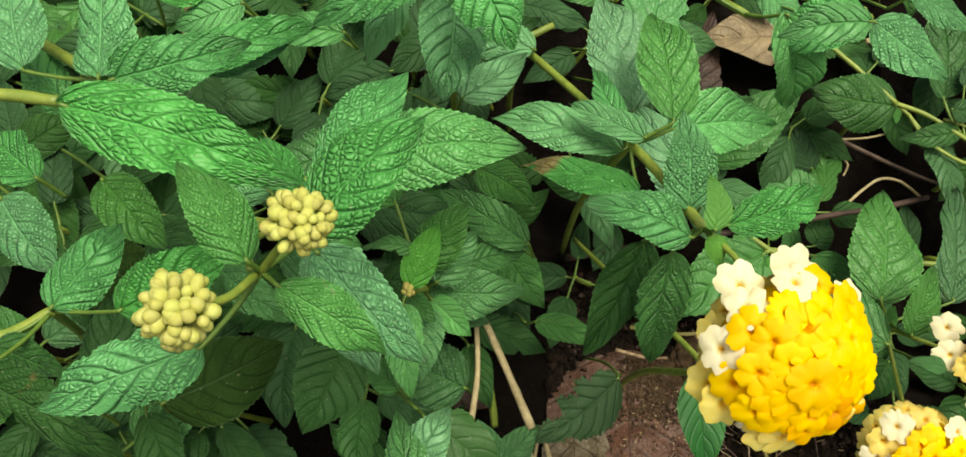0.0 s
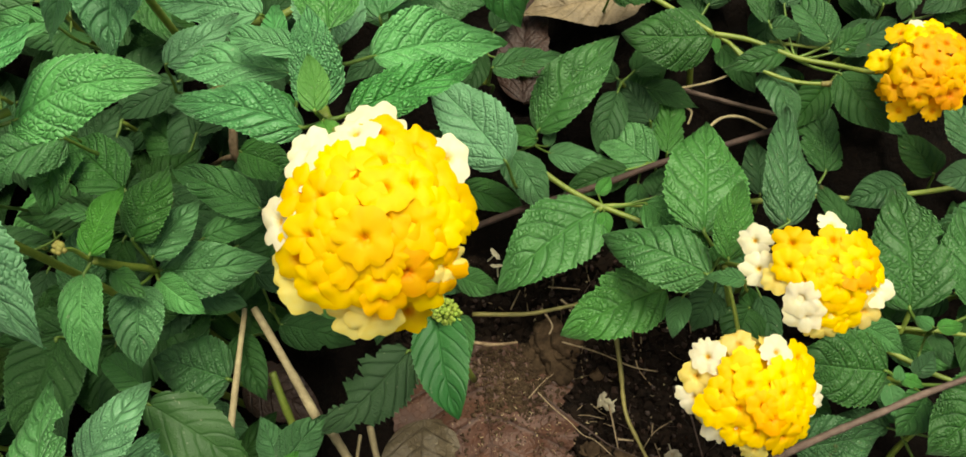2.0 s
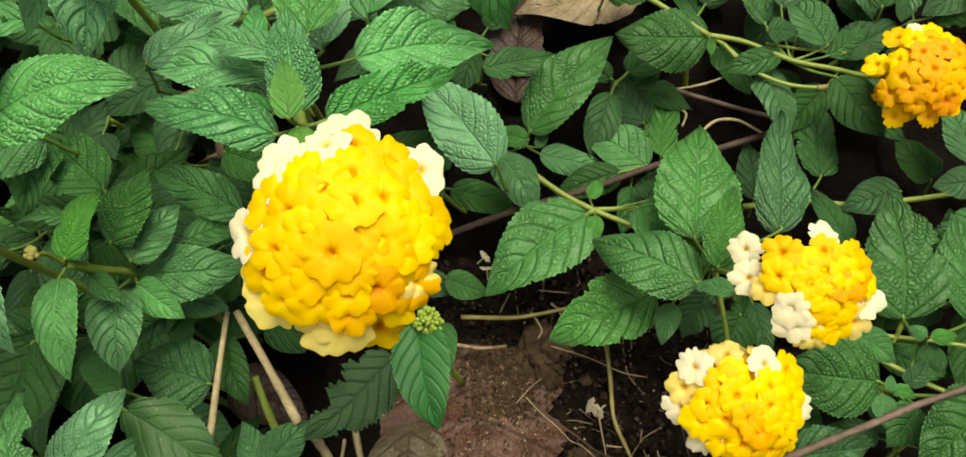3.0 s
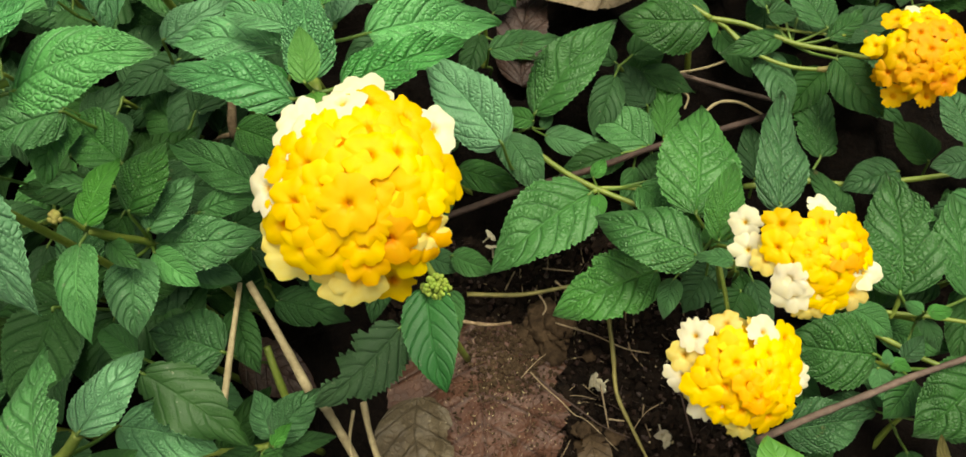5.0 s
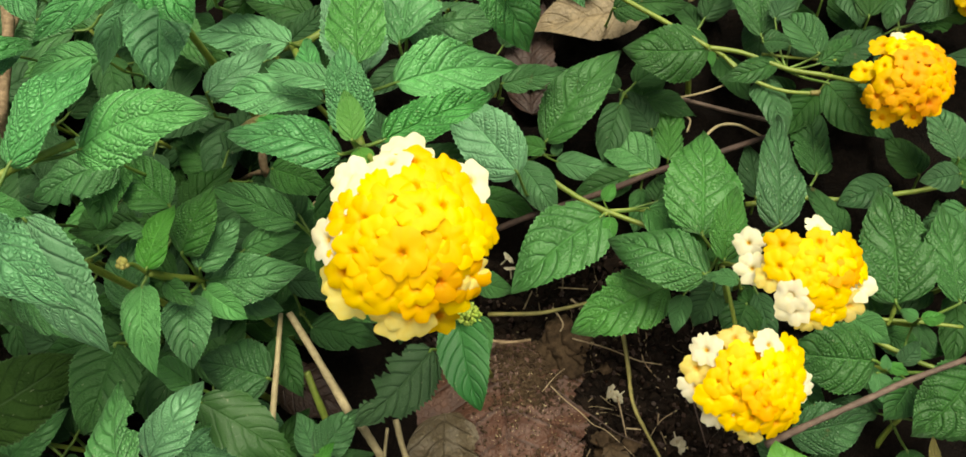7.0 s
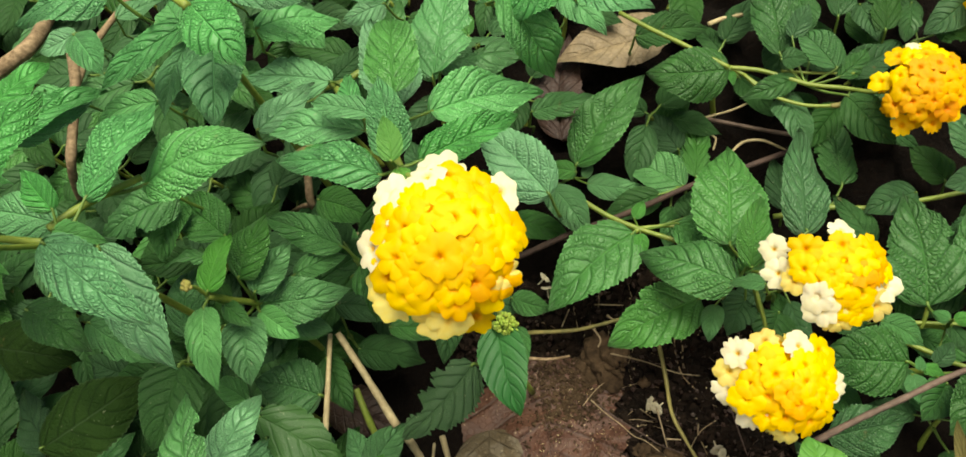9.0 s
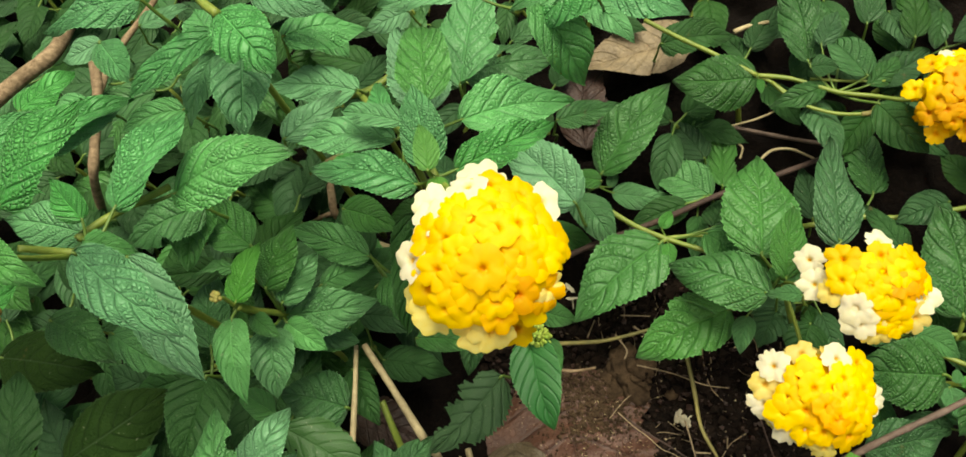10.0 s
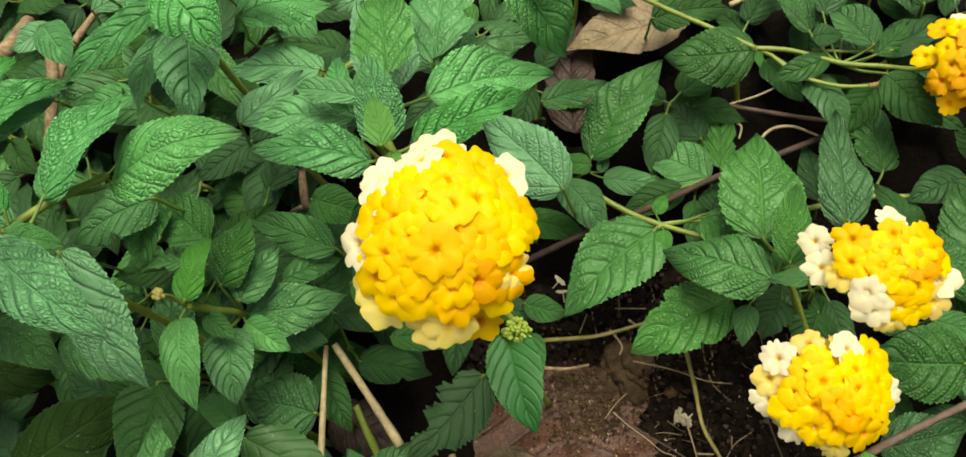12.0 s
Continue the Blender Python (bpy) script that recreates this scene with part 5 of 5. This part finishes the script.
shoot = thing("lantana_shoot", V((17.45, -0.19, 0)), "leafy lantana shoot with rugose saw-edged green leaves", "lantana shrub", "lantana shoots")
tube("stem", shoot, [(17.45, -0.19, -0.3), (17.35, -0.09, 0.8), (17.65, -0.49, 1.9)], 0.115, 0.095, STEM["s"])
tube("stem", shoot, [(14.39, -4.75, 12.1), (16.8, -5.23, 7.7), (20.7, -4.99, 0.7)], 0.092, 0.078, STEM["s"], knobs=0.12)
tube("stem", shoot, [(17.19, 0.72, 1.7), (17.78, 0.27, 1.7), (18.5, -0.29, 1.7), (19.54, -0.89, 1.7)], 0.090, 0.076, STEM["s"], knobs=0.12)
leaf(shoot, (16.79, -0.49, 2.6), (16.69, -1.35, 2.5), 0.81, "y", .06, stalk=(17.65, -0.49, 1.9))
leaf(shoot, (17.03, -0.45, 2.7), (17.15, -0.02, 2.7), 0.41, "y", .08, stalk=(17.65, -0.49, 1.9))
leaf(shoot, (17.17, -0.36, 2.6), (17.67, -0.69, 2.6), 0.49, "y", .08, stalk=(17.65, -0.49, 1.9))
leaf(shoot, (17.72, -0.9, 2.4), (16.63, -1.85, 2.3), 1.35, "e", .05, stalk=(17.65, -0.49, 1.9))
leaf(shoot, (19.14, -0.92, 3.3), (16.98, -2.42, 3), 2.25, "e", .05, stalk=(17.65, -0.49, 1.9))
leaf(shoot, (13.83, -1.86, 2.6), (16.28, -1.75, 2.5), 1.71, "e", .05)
leaf(shoot, (12.09, -3.72, 8.3), (12.14, -2.33, 7.9), 1.45, "w", .06)
leaf(shoot, (14, -3.53, 4.7), (13.77, -2.7, 4.5), 0.66, "w", .06)
leaf(shoot, (14.32, -4.75, 12.3), (15.64, -1.18, 11.9), 1.33, "w", .06)
leaf(shoot, (14.04, -4.59, 10.9), (14.47, -2.86, 10.5), 0.47, "a", .06)

# ---- dry stalks, twigs and woody stems ----
tagged(tube("woody_stem", None, [(-15.43, 15.42, 5.7), (-13.2, 17.04, 5.7), (-11.8, 18.02, 5.7), (-12.72, 21.69, 3.7)], 0.359, 0.287, STEM["b"], knobs=0.18), "old brown woody lantana stem with rough bark", "stem")
tagged(tube("woody_stem", None, [(-9.29, 16.39, 6.7), (-8.61, 14.14, 7.2), (-8.55, 12.28, 7.2), (-8.84, 10.86, 6.7), (-11.26, 11.98, 2.7)], 0.200, 0.160, STEM["b"], knobs=0.18), "old brown woody lantana stem with rough bark", "stem")
tagged(tube("woody_stem", None, [(-8.74, 14.04, 7), (-8.45, 15.99, 6.7), (-7.14, 17.84, 6.7), (-6.53, 18.89, 6.7)], 0.144, 0.115, STEM["b"], knobs=0.18), "old brown woody lantana stem with rough bark", "stem")
tagged(tube("woody_stem", None, [(-1.65, 12.12, 3.7), (-1.22, 10, 4.2), (-1.11, 8.84, 4.2), (-1.39, 9.62, 1.7)], 0.168, 0.135, STEM["b"], knobs=0.18), "old brown woody lantana stem with rough bark", "stem")
tagged(tube("woody_stem", None, [(-1.14, 8.89, 4.1), (-1.71, 9.09, 3.7), (-3.08, 9.97, 1.7)], 0.097, 0.078, STEM["b"], knobs=0.18), "old brown woody lantana stem with rough bark", "stem")
tagged(tube("twig", None, [(3.2, 6.2, 0.6), (4.8, 6.38, 0.95), (6.2, 6.55, 1.3), (7.7, 6.72, 1.7), (10, 6.96, 2), (12.03, 7.29, 2.3), (14.1, 7.66, 2.1), (16.04, 8.15, 1.7)], 0.125, 0.10, STEM["t"], knobs=0.18), "thin reddish-brown bare twig among the leaves", "twig")
tagged(tube("dry_stalk", None, [(13.3, 8.02, 1.45), (13.75, 8.42, 1.6), (14.4, 8.82, 1.75), (15.07, 8.75, 1.75), (15.62, 8.3, 1.75), (15.8, 8.1, 1.72)], 0.055, 0.045, STEM["w"], knobs=0.18), "dry straw-coloured stalk lying among the leaves", "dry stalk")
tagged(tube("woody_stem", None, [(13.46, 10.88, 0.6), (14.99, 10.05, 0.6), (16.38, 9.35, 0.6), (17.6, 8.95, 0.4)], 0.090, 0.065, STEM["k"], knobs=0.18), "old brown woody lantana stem with rough bark", "stem")
tagged(tube("dry_stalk", None, [(13.44, 10.65, 0.9), (14.56, 10.71, 0.9), (15.38, 10.89, 0.9)], 0.047, 0.038, STEM["w"], knobs=0.18), "dry straw-coloured stalk lying among the leaves", "dry stalk")
tagged(tube("dry_stalk", None, [(13.52, 10.6, 0.9), (13.58, 9.97, 0.9), (13.73, 9.65, 0.9), (13.52, 9.22, 0.9)], 0.046, 0.037, STEM["w"], knobs=0.18), "dry straw-coloured stalk lying among the leaves", "dry stalk")
tagged(tube("dry_stalk", None, [(14.6, 14.26, 1.7), (15.27, 14.37, 1.7), (15.98, 14.34, 1.7)], 0.096, 0.077, STEM["w"], knobs=0.18), "dry straw-coloured stalk lying among the leaves", "dry stalk")
tagged(tube("runner", None, [(5.39, 3.69, 0.7), (6.96, 3.46, 0.7), (7.85, 3.46, 0.7), (8.86, 3.53, 0.7)], 0.076, 0.061, STEM["g"], knobs=0.18), "thin mottled olive runner lying on the soil", "runner")
tagged(tube("twig", None, [(12.93, -2.1, 3.3), (14.31, -1.71, 3.8), (15.88, -1.31, 3.8), (17.12, -0.98, 3.8), (18.85, -0.63, 3.8)], 0.103, 0.082, STEM["k"], knobs=0.18), "thin grey-brown bare twig among the leaves", "twig")
tagged(tube("dry_stalk", None, [(-0.26, -0.09, 6.7), (-0.01, 1.6, 6.8), (-0.03, 3.12, 6.3)], 0.091, 0.073, STEM["w"], knobs=0.18), "dry straw-coloured stalk lying among the leaves", "dry stalk")
tagged(tube("dry_stalk", None, [(1.52, 0.23, 5.5), (0.87, 1.7, 5.9), (0.21, 3.12, 6.3)], 0.124, 0.100, STEM["w"], knobs=0.18), "dry straw-coloured stalk lying among the leaves", "dry stalk")
tagged(tube("dry_stalk", None, [(1.41, 0.13, 3.9), (1.64, -0.64, 2.9), (2.1, -2.01, 1.7)], 0.138, 0.110, STEM["w"], knobs=0.18), "dry straw-coloured stalk lying among the leaves", "dry stalk")
tagged(tube("dry_stalk", None, [(2.13, 0.34, 2.2), (2.29, -0.64, 2.2), (2.65, -1.92, 2.2)], 0.108, 0.087, STEM["w"], knobs=0.18), "dry straw-coloured stalk lying among the leaves", "dry stalk")
tagged(tube("dry_stalk", None, [(1.95, 0.06, 2.7), (1.79, -0.82, 2.7), (1.91, -1.53, 2.7)], 0.053, 0.043, STEM["w"], knobs=0.18), "dry straw-coloured stalk lying among the leaves", "dry stalk")
tagged(tube("dry_stalk", None, [(-0.52, 8.88, 0.9), (0.2, 8.45, 0.9), (0.78, 8.05, 0.9)], 0.143, 0.115, STEM["w"], knobs=0.18), "dry straw-coloured stalk lying among the leaves", "dry stalk")
tagged(tube("dry_stalk", None, [(-3.87, 22.12, 1.2), (-2.58, 20.62, 1.2), (-0.93, 19.06, 1.2)], 0.082, 0.066, STEM["w"], knobs=0.18), "dry straw-coloured stalk lying among the leaves", "dry stalk")

# ---- dead leaves on the soil ----
large_leaf = dead_leaf((5.48, 2.99, 0.2), (5.38, -3.91, 0.2), 6.0, "brown", 0.03, 501, "large dry dark brown leaf lying on the soil", drape=True)
dead_leaf((3.37, 0.66, 0.4), (3.76, -3.57, 0.4), 2.4, "patch", 0.03, 502, "dry olive-tan leaf lying over a brown leaf", drape=True, lift=0.34)
dead_leaf((13.14, 14.73, 1.1), (8.38, 14.56, 1.1), 2.6, "tan", 0.03, 503, "dry pale tan leaf lying on the ground", 0.05)
dead_leaf((8.06, 11.25, 0.6), (9.3, 16.13, 0.6), 2.1, "red", 0.03, 504, "dry reddish brown leaf lying on the ground")
dead_leaf((-1.74, 2.37, 1.9), (0.58, 0.94, 1.7), 1.8, "red", 0.04, 505, "dry reddish brown leaf under the stalks")
dead_leaf((8.69, -1.2, 0.7), (8.95, -3.23, 0.7), 1.0, "husk", 0.3, 506, "small curled papery brown leaf on the soil", 0.8, torn=0.8)


def strand(points, r, tone="r", name="rootlet", label="thin pale dry rootlet lying on the soil"):
    return tagged(tube(name, None, points, r, r * 0.6, STEM[tone], 5, knobs=0.3, steps=5), label, "rootlet")


# ---- roots and withered scraps on the bare soil ----
strand([(9.83, 2.42, 0.6), (9.8, 1.24, 0.4), (9.7, -0.01, 0.6), (9.94, -0.95, 0.5), (10.36, -2.19, 0.3)], 0.085, "g", "root", "pale brown root standing out of the soil")
strand([(7.13, 0.93, 0.6), (7.5, 0.42, 0.65), (7.95, -0.05, 0.5), (8.3, -0.52, 0.6), (8.72, -0.80, 0.5), (9.48, -1.73, 0.4)], 0.022)
strand([(7.3, 0.78, 0.5), (7.9, 0.15, 0.5), (8.55, -0.45, 0.55), (9.1, -0.95, 0.5), (9.9, -1.4, 0.4)], 0.03, "t")
strand([(6.81, 0.79, 0.5), (7.32, 1.23, 0.5), (7.69, 1.45, 0.5)], 0.018)
strand([(8.12, 2.45, 0.4), (9.26, 1.92, 0.4), (10.17, 1.36, 0.4), (10.92, 1.1, 0.4)], 0.03)
strand([(7.62, 3.6, 0.6), (7.89, 3.02, 0.5), (7.75, 2.72, 0.5)], 0.04)
strand([(7.95, 4.27, 0.6), (8.96, 4.06, 0.5)], 0.03)
strand([(8.3, 3.79, 0.6), (8.74, 3.22, 0.5), (8.28, 2.86, 0.5)], 0.04)
strand([(6.63, 3.72, 0.5), (7.02, 4.32, 0.5)], 0.03)
strand([(9.34, -0.77, 0.4), (9.81, -0.88, 0.4)], 0.04)
strand([(9.23, 0.46, 0.7), (9.27, -0.31, 0.6), (9.3, -1.05, 0.4)], 0.035)
strand([(11.73, 1.2, 0.4), (11.66, -0.18, 0.4), (11.75, -1.71, 0.4)], 0.035, "t")
strand([(4.89, 2.92, 0.5), (5.89, 2.67, 0.4), (6.71, 2.63, 0.4)], 0.08, "b", "root", "short brown root on the soil")
roots = random.Random(44)
for k in range(100):
    x, y = roots.uniform(6.5, 13.5), roots.uniform(-4.5, 5.0)
    a, ln = roots.uniform(0, 6.28), roots.uniform(0.5, 2.2)
    pts = []
    for i in range(4):
        pts.append((x, y, soil_height(x, y) + roots.uniform(0.0, 0.22)))
        a += roots.uniform(-0.6, 0.6)
        x, y = x + math.cos(a) * ln / 3, y + math.sin(a) * ln / 3
    strand(pts, roots.uniform(0.010, 0.028), roots.choice("rrtbt"))


def scrap(place, size, seed):
    """A withered floret that has dropped to the soil."""
    ob = new("withered_floret", floret_mesh("withered_floret", size * CM, 4, seed, PETAL["withered"], PETAL["dried"]))
    ob.matrix_world = Matrix.Translation(V(place)) @ Euler((0.6, 0.9, seed)).to_matrix().to_4x4()
    return tagged(ob, "withered whitish floret dropped on the soil", "withered flower")


for k, p in enumerate([(9.03, 0.44, 0.7), (9.23, 0.22, 0.7), (10.83, -1.45, 0.7), (10.94, -1.64, 0.7), (6.39, 5.56, 0.9), (6.4, 5.19, 0.8)]):
    scrap(p, 0.26, 60 + k)

# ---- crumbs of soil and chaff ----
crumb = random.Random(5)


def crumbs(name, count, size, mat, label, box, lift=0.0, on=None, flat=1.0):
    v, f = [], []
    top = None if on is None else np.array([(on.location + q.co) / CM for q in on.data.vertices])
    for k in range(count):
        x, y = crumb.uniform(box[0], box[1]), crumb.uniform(box[2], box[3])
        s = size * crumb.uniform(0.35, 1.0) ** 2
        rest = soil_height(x, y)
        if top is not None:
            x, y = x + crumb.gauss(0, 0.25), y + crumb.gauss(0, 0.25)
            away = (top[:, 0] - x) ** 2 + (top[:, 1] - y) ** 2
            near = int(away.argmin())
            if away[near] < 0.06:
                rest = max(rest, float(top[near, 2]) + 0.02)
        c = Vector((x, y, rest + s * 0.3 + lift))
        n0 = len(v)
        turn = Euler((crumb.uniform(0, 3), crumb.uniform(0, 3), crumb.uniform(0, 3))).to_matrix()
        for d in ((1, 0, 0), (-1, 0, 0), (0, 1, 0), (0, -1, 0), (0, 0, 1), (0, 0, -1)):
            q = turn @ (Vector((d[0], d[1] * flat, d[2] * flat)) * s * crumb.uniform(0.5, 1.2))
            v.append((c + q) * CM)
        for t in ((0, 2, 4), (2, 1, 4), (1, 3, 4), (3, 0, 4), (2, 0, 5), (1, 2, 5), (3, 1, 5), (0, 3, 5)):
            f.append(tuple(n0 + i for i in t))
    ob = new(name, mesh_from(name, v, f, [mat], smooth=False))
    return tagged(ob, label, "soil crumbs", kind="stuff")


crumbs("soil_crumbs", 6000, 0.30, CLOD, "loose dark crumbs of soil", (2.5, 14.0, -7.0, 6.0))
crumbs("loose_soil", 1500, 0.11, LUMP, "fine loose soil strewn over a dead leaf", (5.3, 7.4, 0.6, 2.7), 0.0, large_leaf)
crumbs("soil_dust", 900, 0.07, LUMP, "brown dust and grit on a dead leaf", (4.2, 8.0, -1.8, 2.2), 0.0, large_leaf)
crumbs("leaf_chaff", 150, 0.10, STEM["w"], "pale slivers of chaff on a dead leaf", (5.2, 7.6, -0.6, 2.4), 0.01, large_leaf, 0.25)
crumbs("leaf_mould", 900, 0.15, DEAD["red"], "broken brown bits of old leaf on the soil", (3.0, 13.5, -6.5, 6.0), 0.2)
crumbs("chaff", 160, 0.07, STEM["w"], "pale bits of chaff scattered on the soil", (4.0, 12.0, -6.0, 4.5), 0.28)


def soil_clods(name, places, label):
    """Rough crumbly lumps of soil, each a dented ball."""
    r = random.Random(15)
    ball = bmesh.new()
    bmesh.ops.create_icosphere(ball, subdivisions=3, radius=1.0)
    unit = [q.co.copy() for q in ball.verts]
    tris = [tuple(q.index for q in face.verts) for face in ball.faces]
    ball.free()
    v, f = [], []
    for (x, y, z), spread, count, big in places:
        for k in range(count):
            cx, cy = x + r.gauss(0, spread), y + r.gauss(0, spread)
            s = big * r.uniform(0.35, 1.0)
            c = Vector((cx, cy, soil_height(cx, cy) + 0.15 + s * 0.2))
            n0, off = len(v), Vector((r.uniform(0, 50), r.uniform(0, 50), 0))
            for q in unit:
                d = 1 + 0.5 * noise.noise(q * 1.1 + off) + 0.3 * noise.noise(q * 2.7 + off) + 0.2 * noise.noise(q * 6 + off)
                v.append((c + Vector((q.x, q.y, q.z * 0.5)) * s * d) * CM)
            f += [tuple(n0 + i for i in t) for t in tris]
    ob = new(name, mesh_from(name, v, f, [LUMP]))
    return tagged(ob, label, "soil clods", kind="stuff")


soil_clods("soil_clods", [((7.7, 2.36, 0.3), 0.32, 24, 0.5), ((6.83, 1.86, 0.4), 0.30, 16, 0.26), ((8.03, 1.79, 0.3), 0.35, 10, 0.30), ((5.95, 1.08, 0.6), 0.45, 26, 0.10),
                          ((7.33, 0.26, 0.3), 0.25, 14, 0.16), ((8.77, -1.35, 0.2), 0.35, 8, 0.30)], "rough brown clods of crumbly soil")

# ---- lower shoots that fill the shade under the canopy ----
fill = random.Random(3)
spots = []
for k in range(2600):
    x, y = fill.uniform(-19, 27), fill.uniform(-7, 25)
    bare = (3.2 < x < 13.5 and -7 < y < 3.4) or (6.4 < x < 13.5 and 3.3 < y < 8.3) or (7.5 < x < 12.5 and 9 < y < 15)
    stalks = -2.4 < x < 3.2 and -2.5 < y < 4.4
    open_right = x > 13.0 and 5.5 < y < 9.0
    gap = 2.4 if x < 4 else 2.9
    if bare or stalks or open_right or any((x - a) ** 2 + (y - b) ** 2 < gap * gap for a, b in spots):
        continue
    spots.append((x, y))
for k, (x, y) in enumerate(spots):
    left = max(0.0, min(1.0, (5.0 - x) / 5.0))
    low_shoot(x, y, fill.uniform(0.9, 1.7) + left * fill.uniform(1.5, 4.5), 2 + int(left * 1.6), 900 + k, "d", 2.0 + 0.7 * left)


# ---- the same ground cover goes on round about ----
def ground_cover(count, inner, outer):
    r = random.Random(77)
    v, f, uv = [], [], []
    for k in range(count):
        a, d = r.uniform(0, 6.283), inner + (outer - inner) * r.random() ** 1.2
        x, y = 0.04 + math.cos(a) * d * 1.15, 0.09 + math.sin(a) * d
        hgt = 0.01 + 0.06 * r.random() * (0.6 + 0.4 * noise.noise(Vector((x, y, 0)) * 5))
        base, ang, ln = Vector((x, y, hgt)), r.uniform(0, 6.283), r.uniform(0.02, 0.036)
        fwd, side = Vector((math.cos(ang), math.sin(ang), r.uniform(-0.35, 0.3))), Vector((-math.sin(ang), math.cos(ang), r.uniform(-0.2, 0.2)))
        n0 = len(v)
        for t, w, z in ((0, 0.04, 0), (0.25, 0.27, 0.05), (0.5, 0.29, 0.07), (0.78, 0.16, 0.03), (1, 0.0, -0.05)):
            for q in (-1, 0, 1):
                v.append(base + fwd * ln * t + side * ln * w * q + Vector((0, 0, ln * (z + 0.06 * abs(q)))))
                uv.append(((q + 1) / 2, t))
        for i in range(4):
            for q in range(2):
                p = n0 + i * 3 + q
                f.append((p, p + 1, p + 4, p + 3))
    ob = new("ground_cover", mesh_from("ground_cover", v, f, [LEAF["m"]], uvs=uv))
    return tagged(ob, "low spread of green lantana leaves around the shoots", "ground cover", kind="stuff")


ground_cover(5200, 0.235, 0.9)
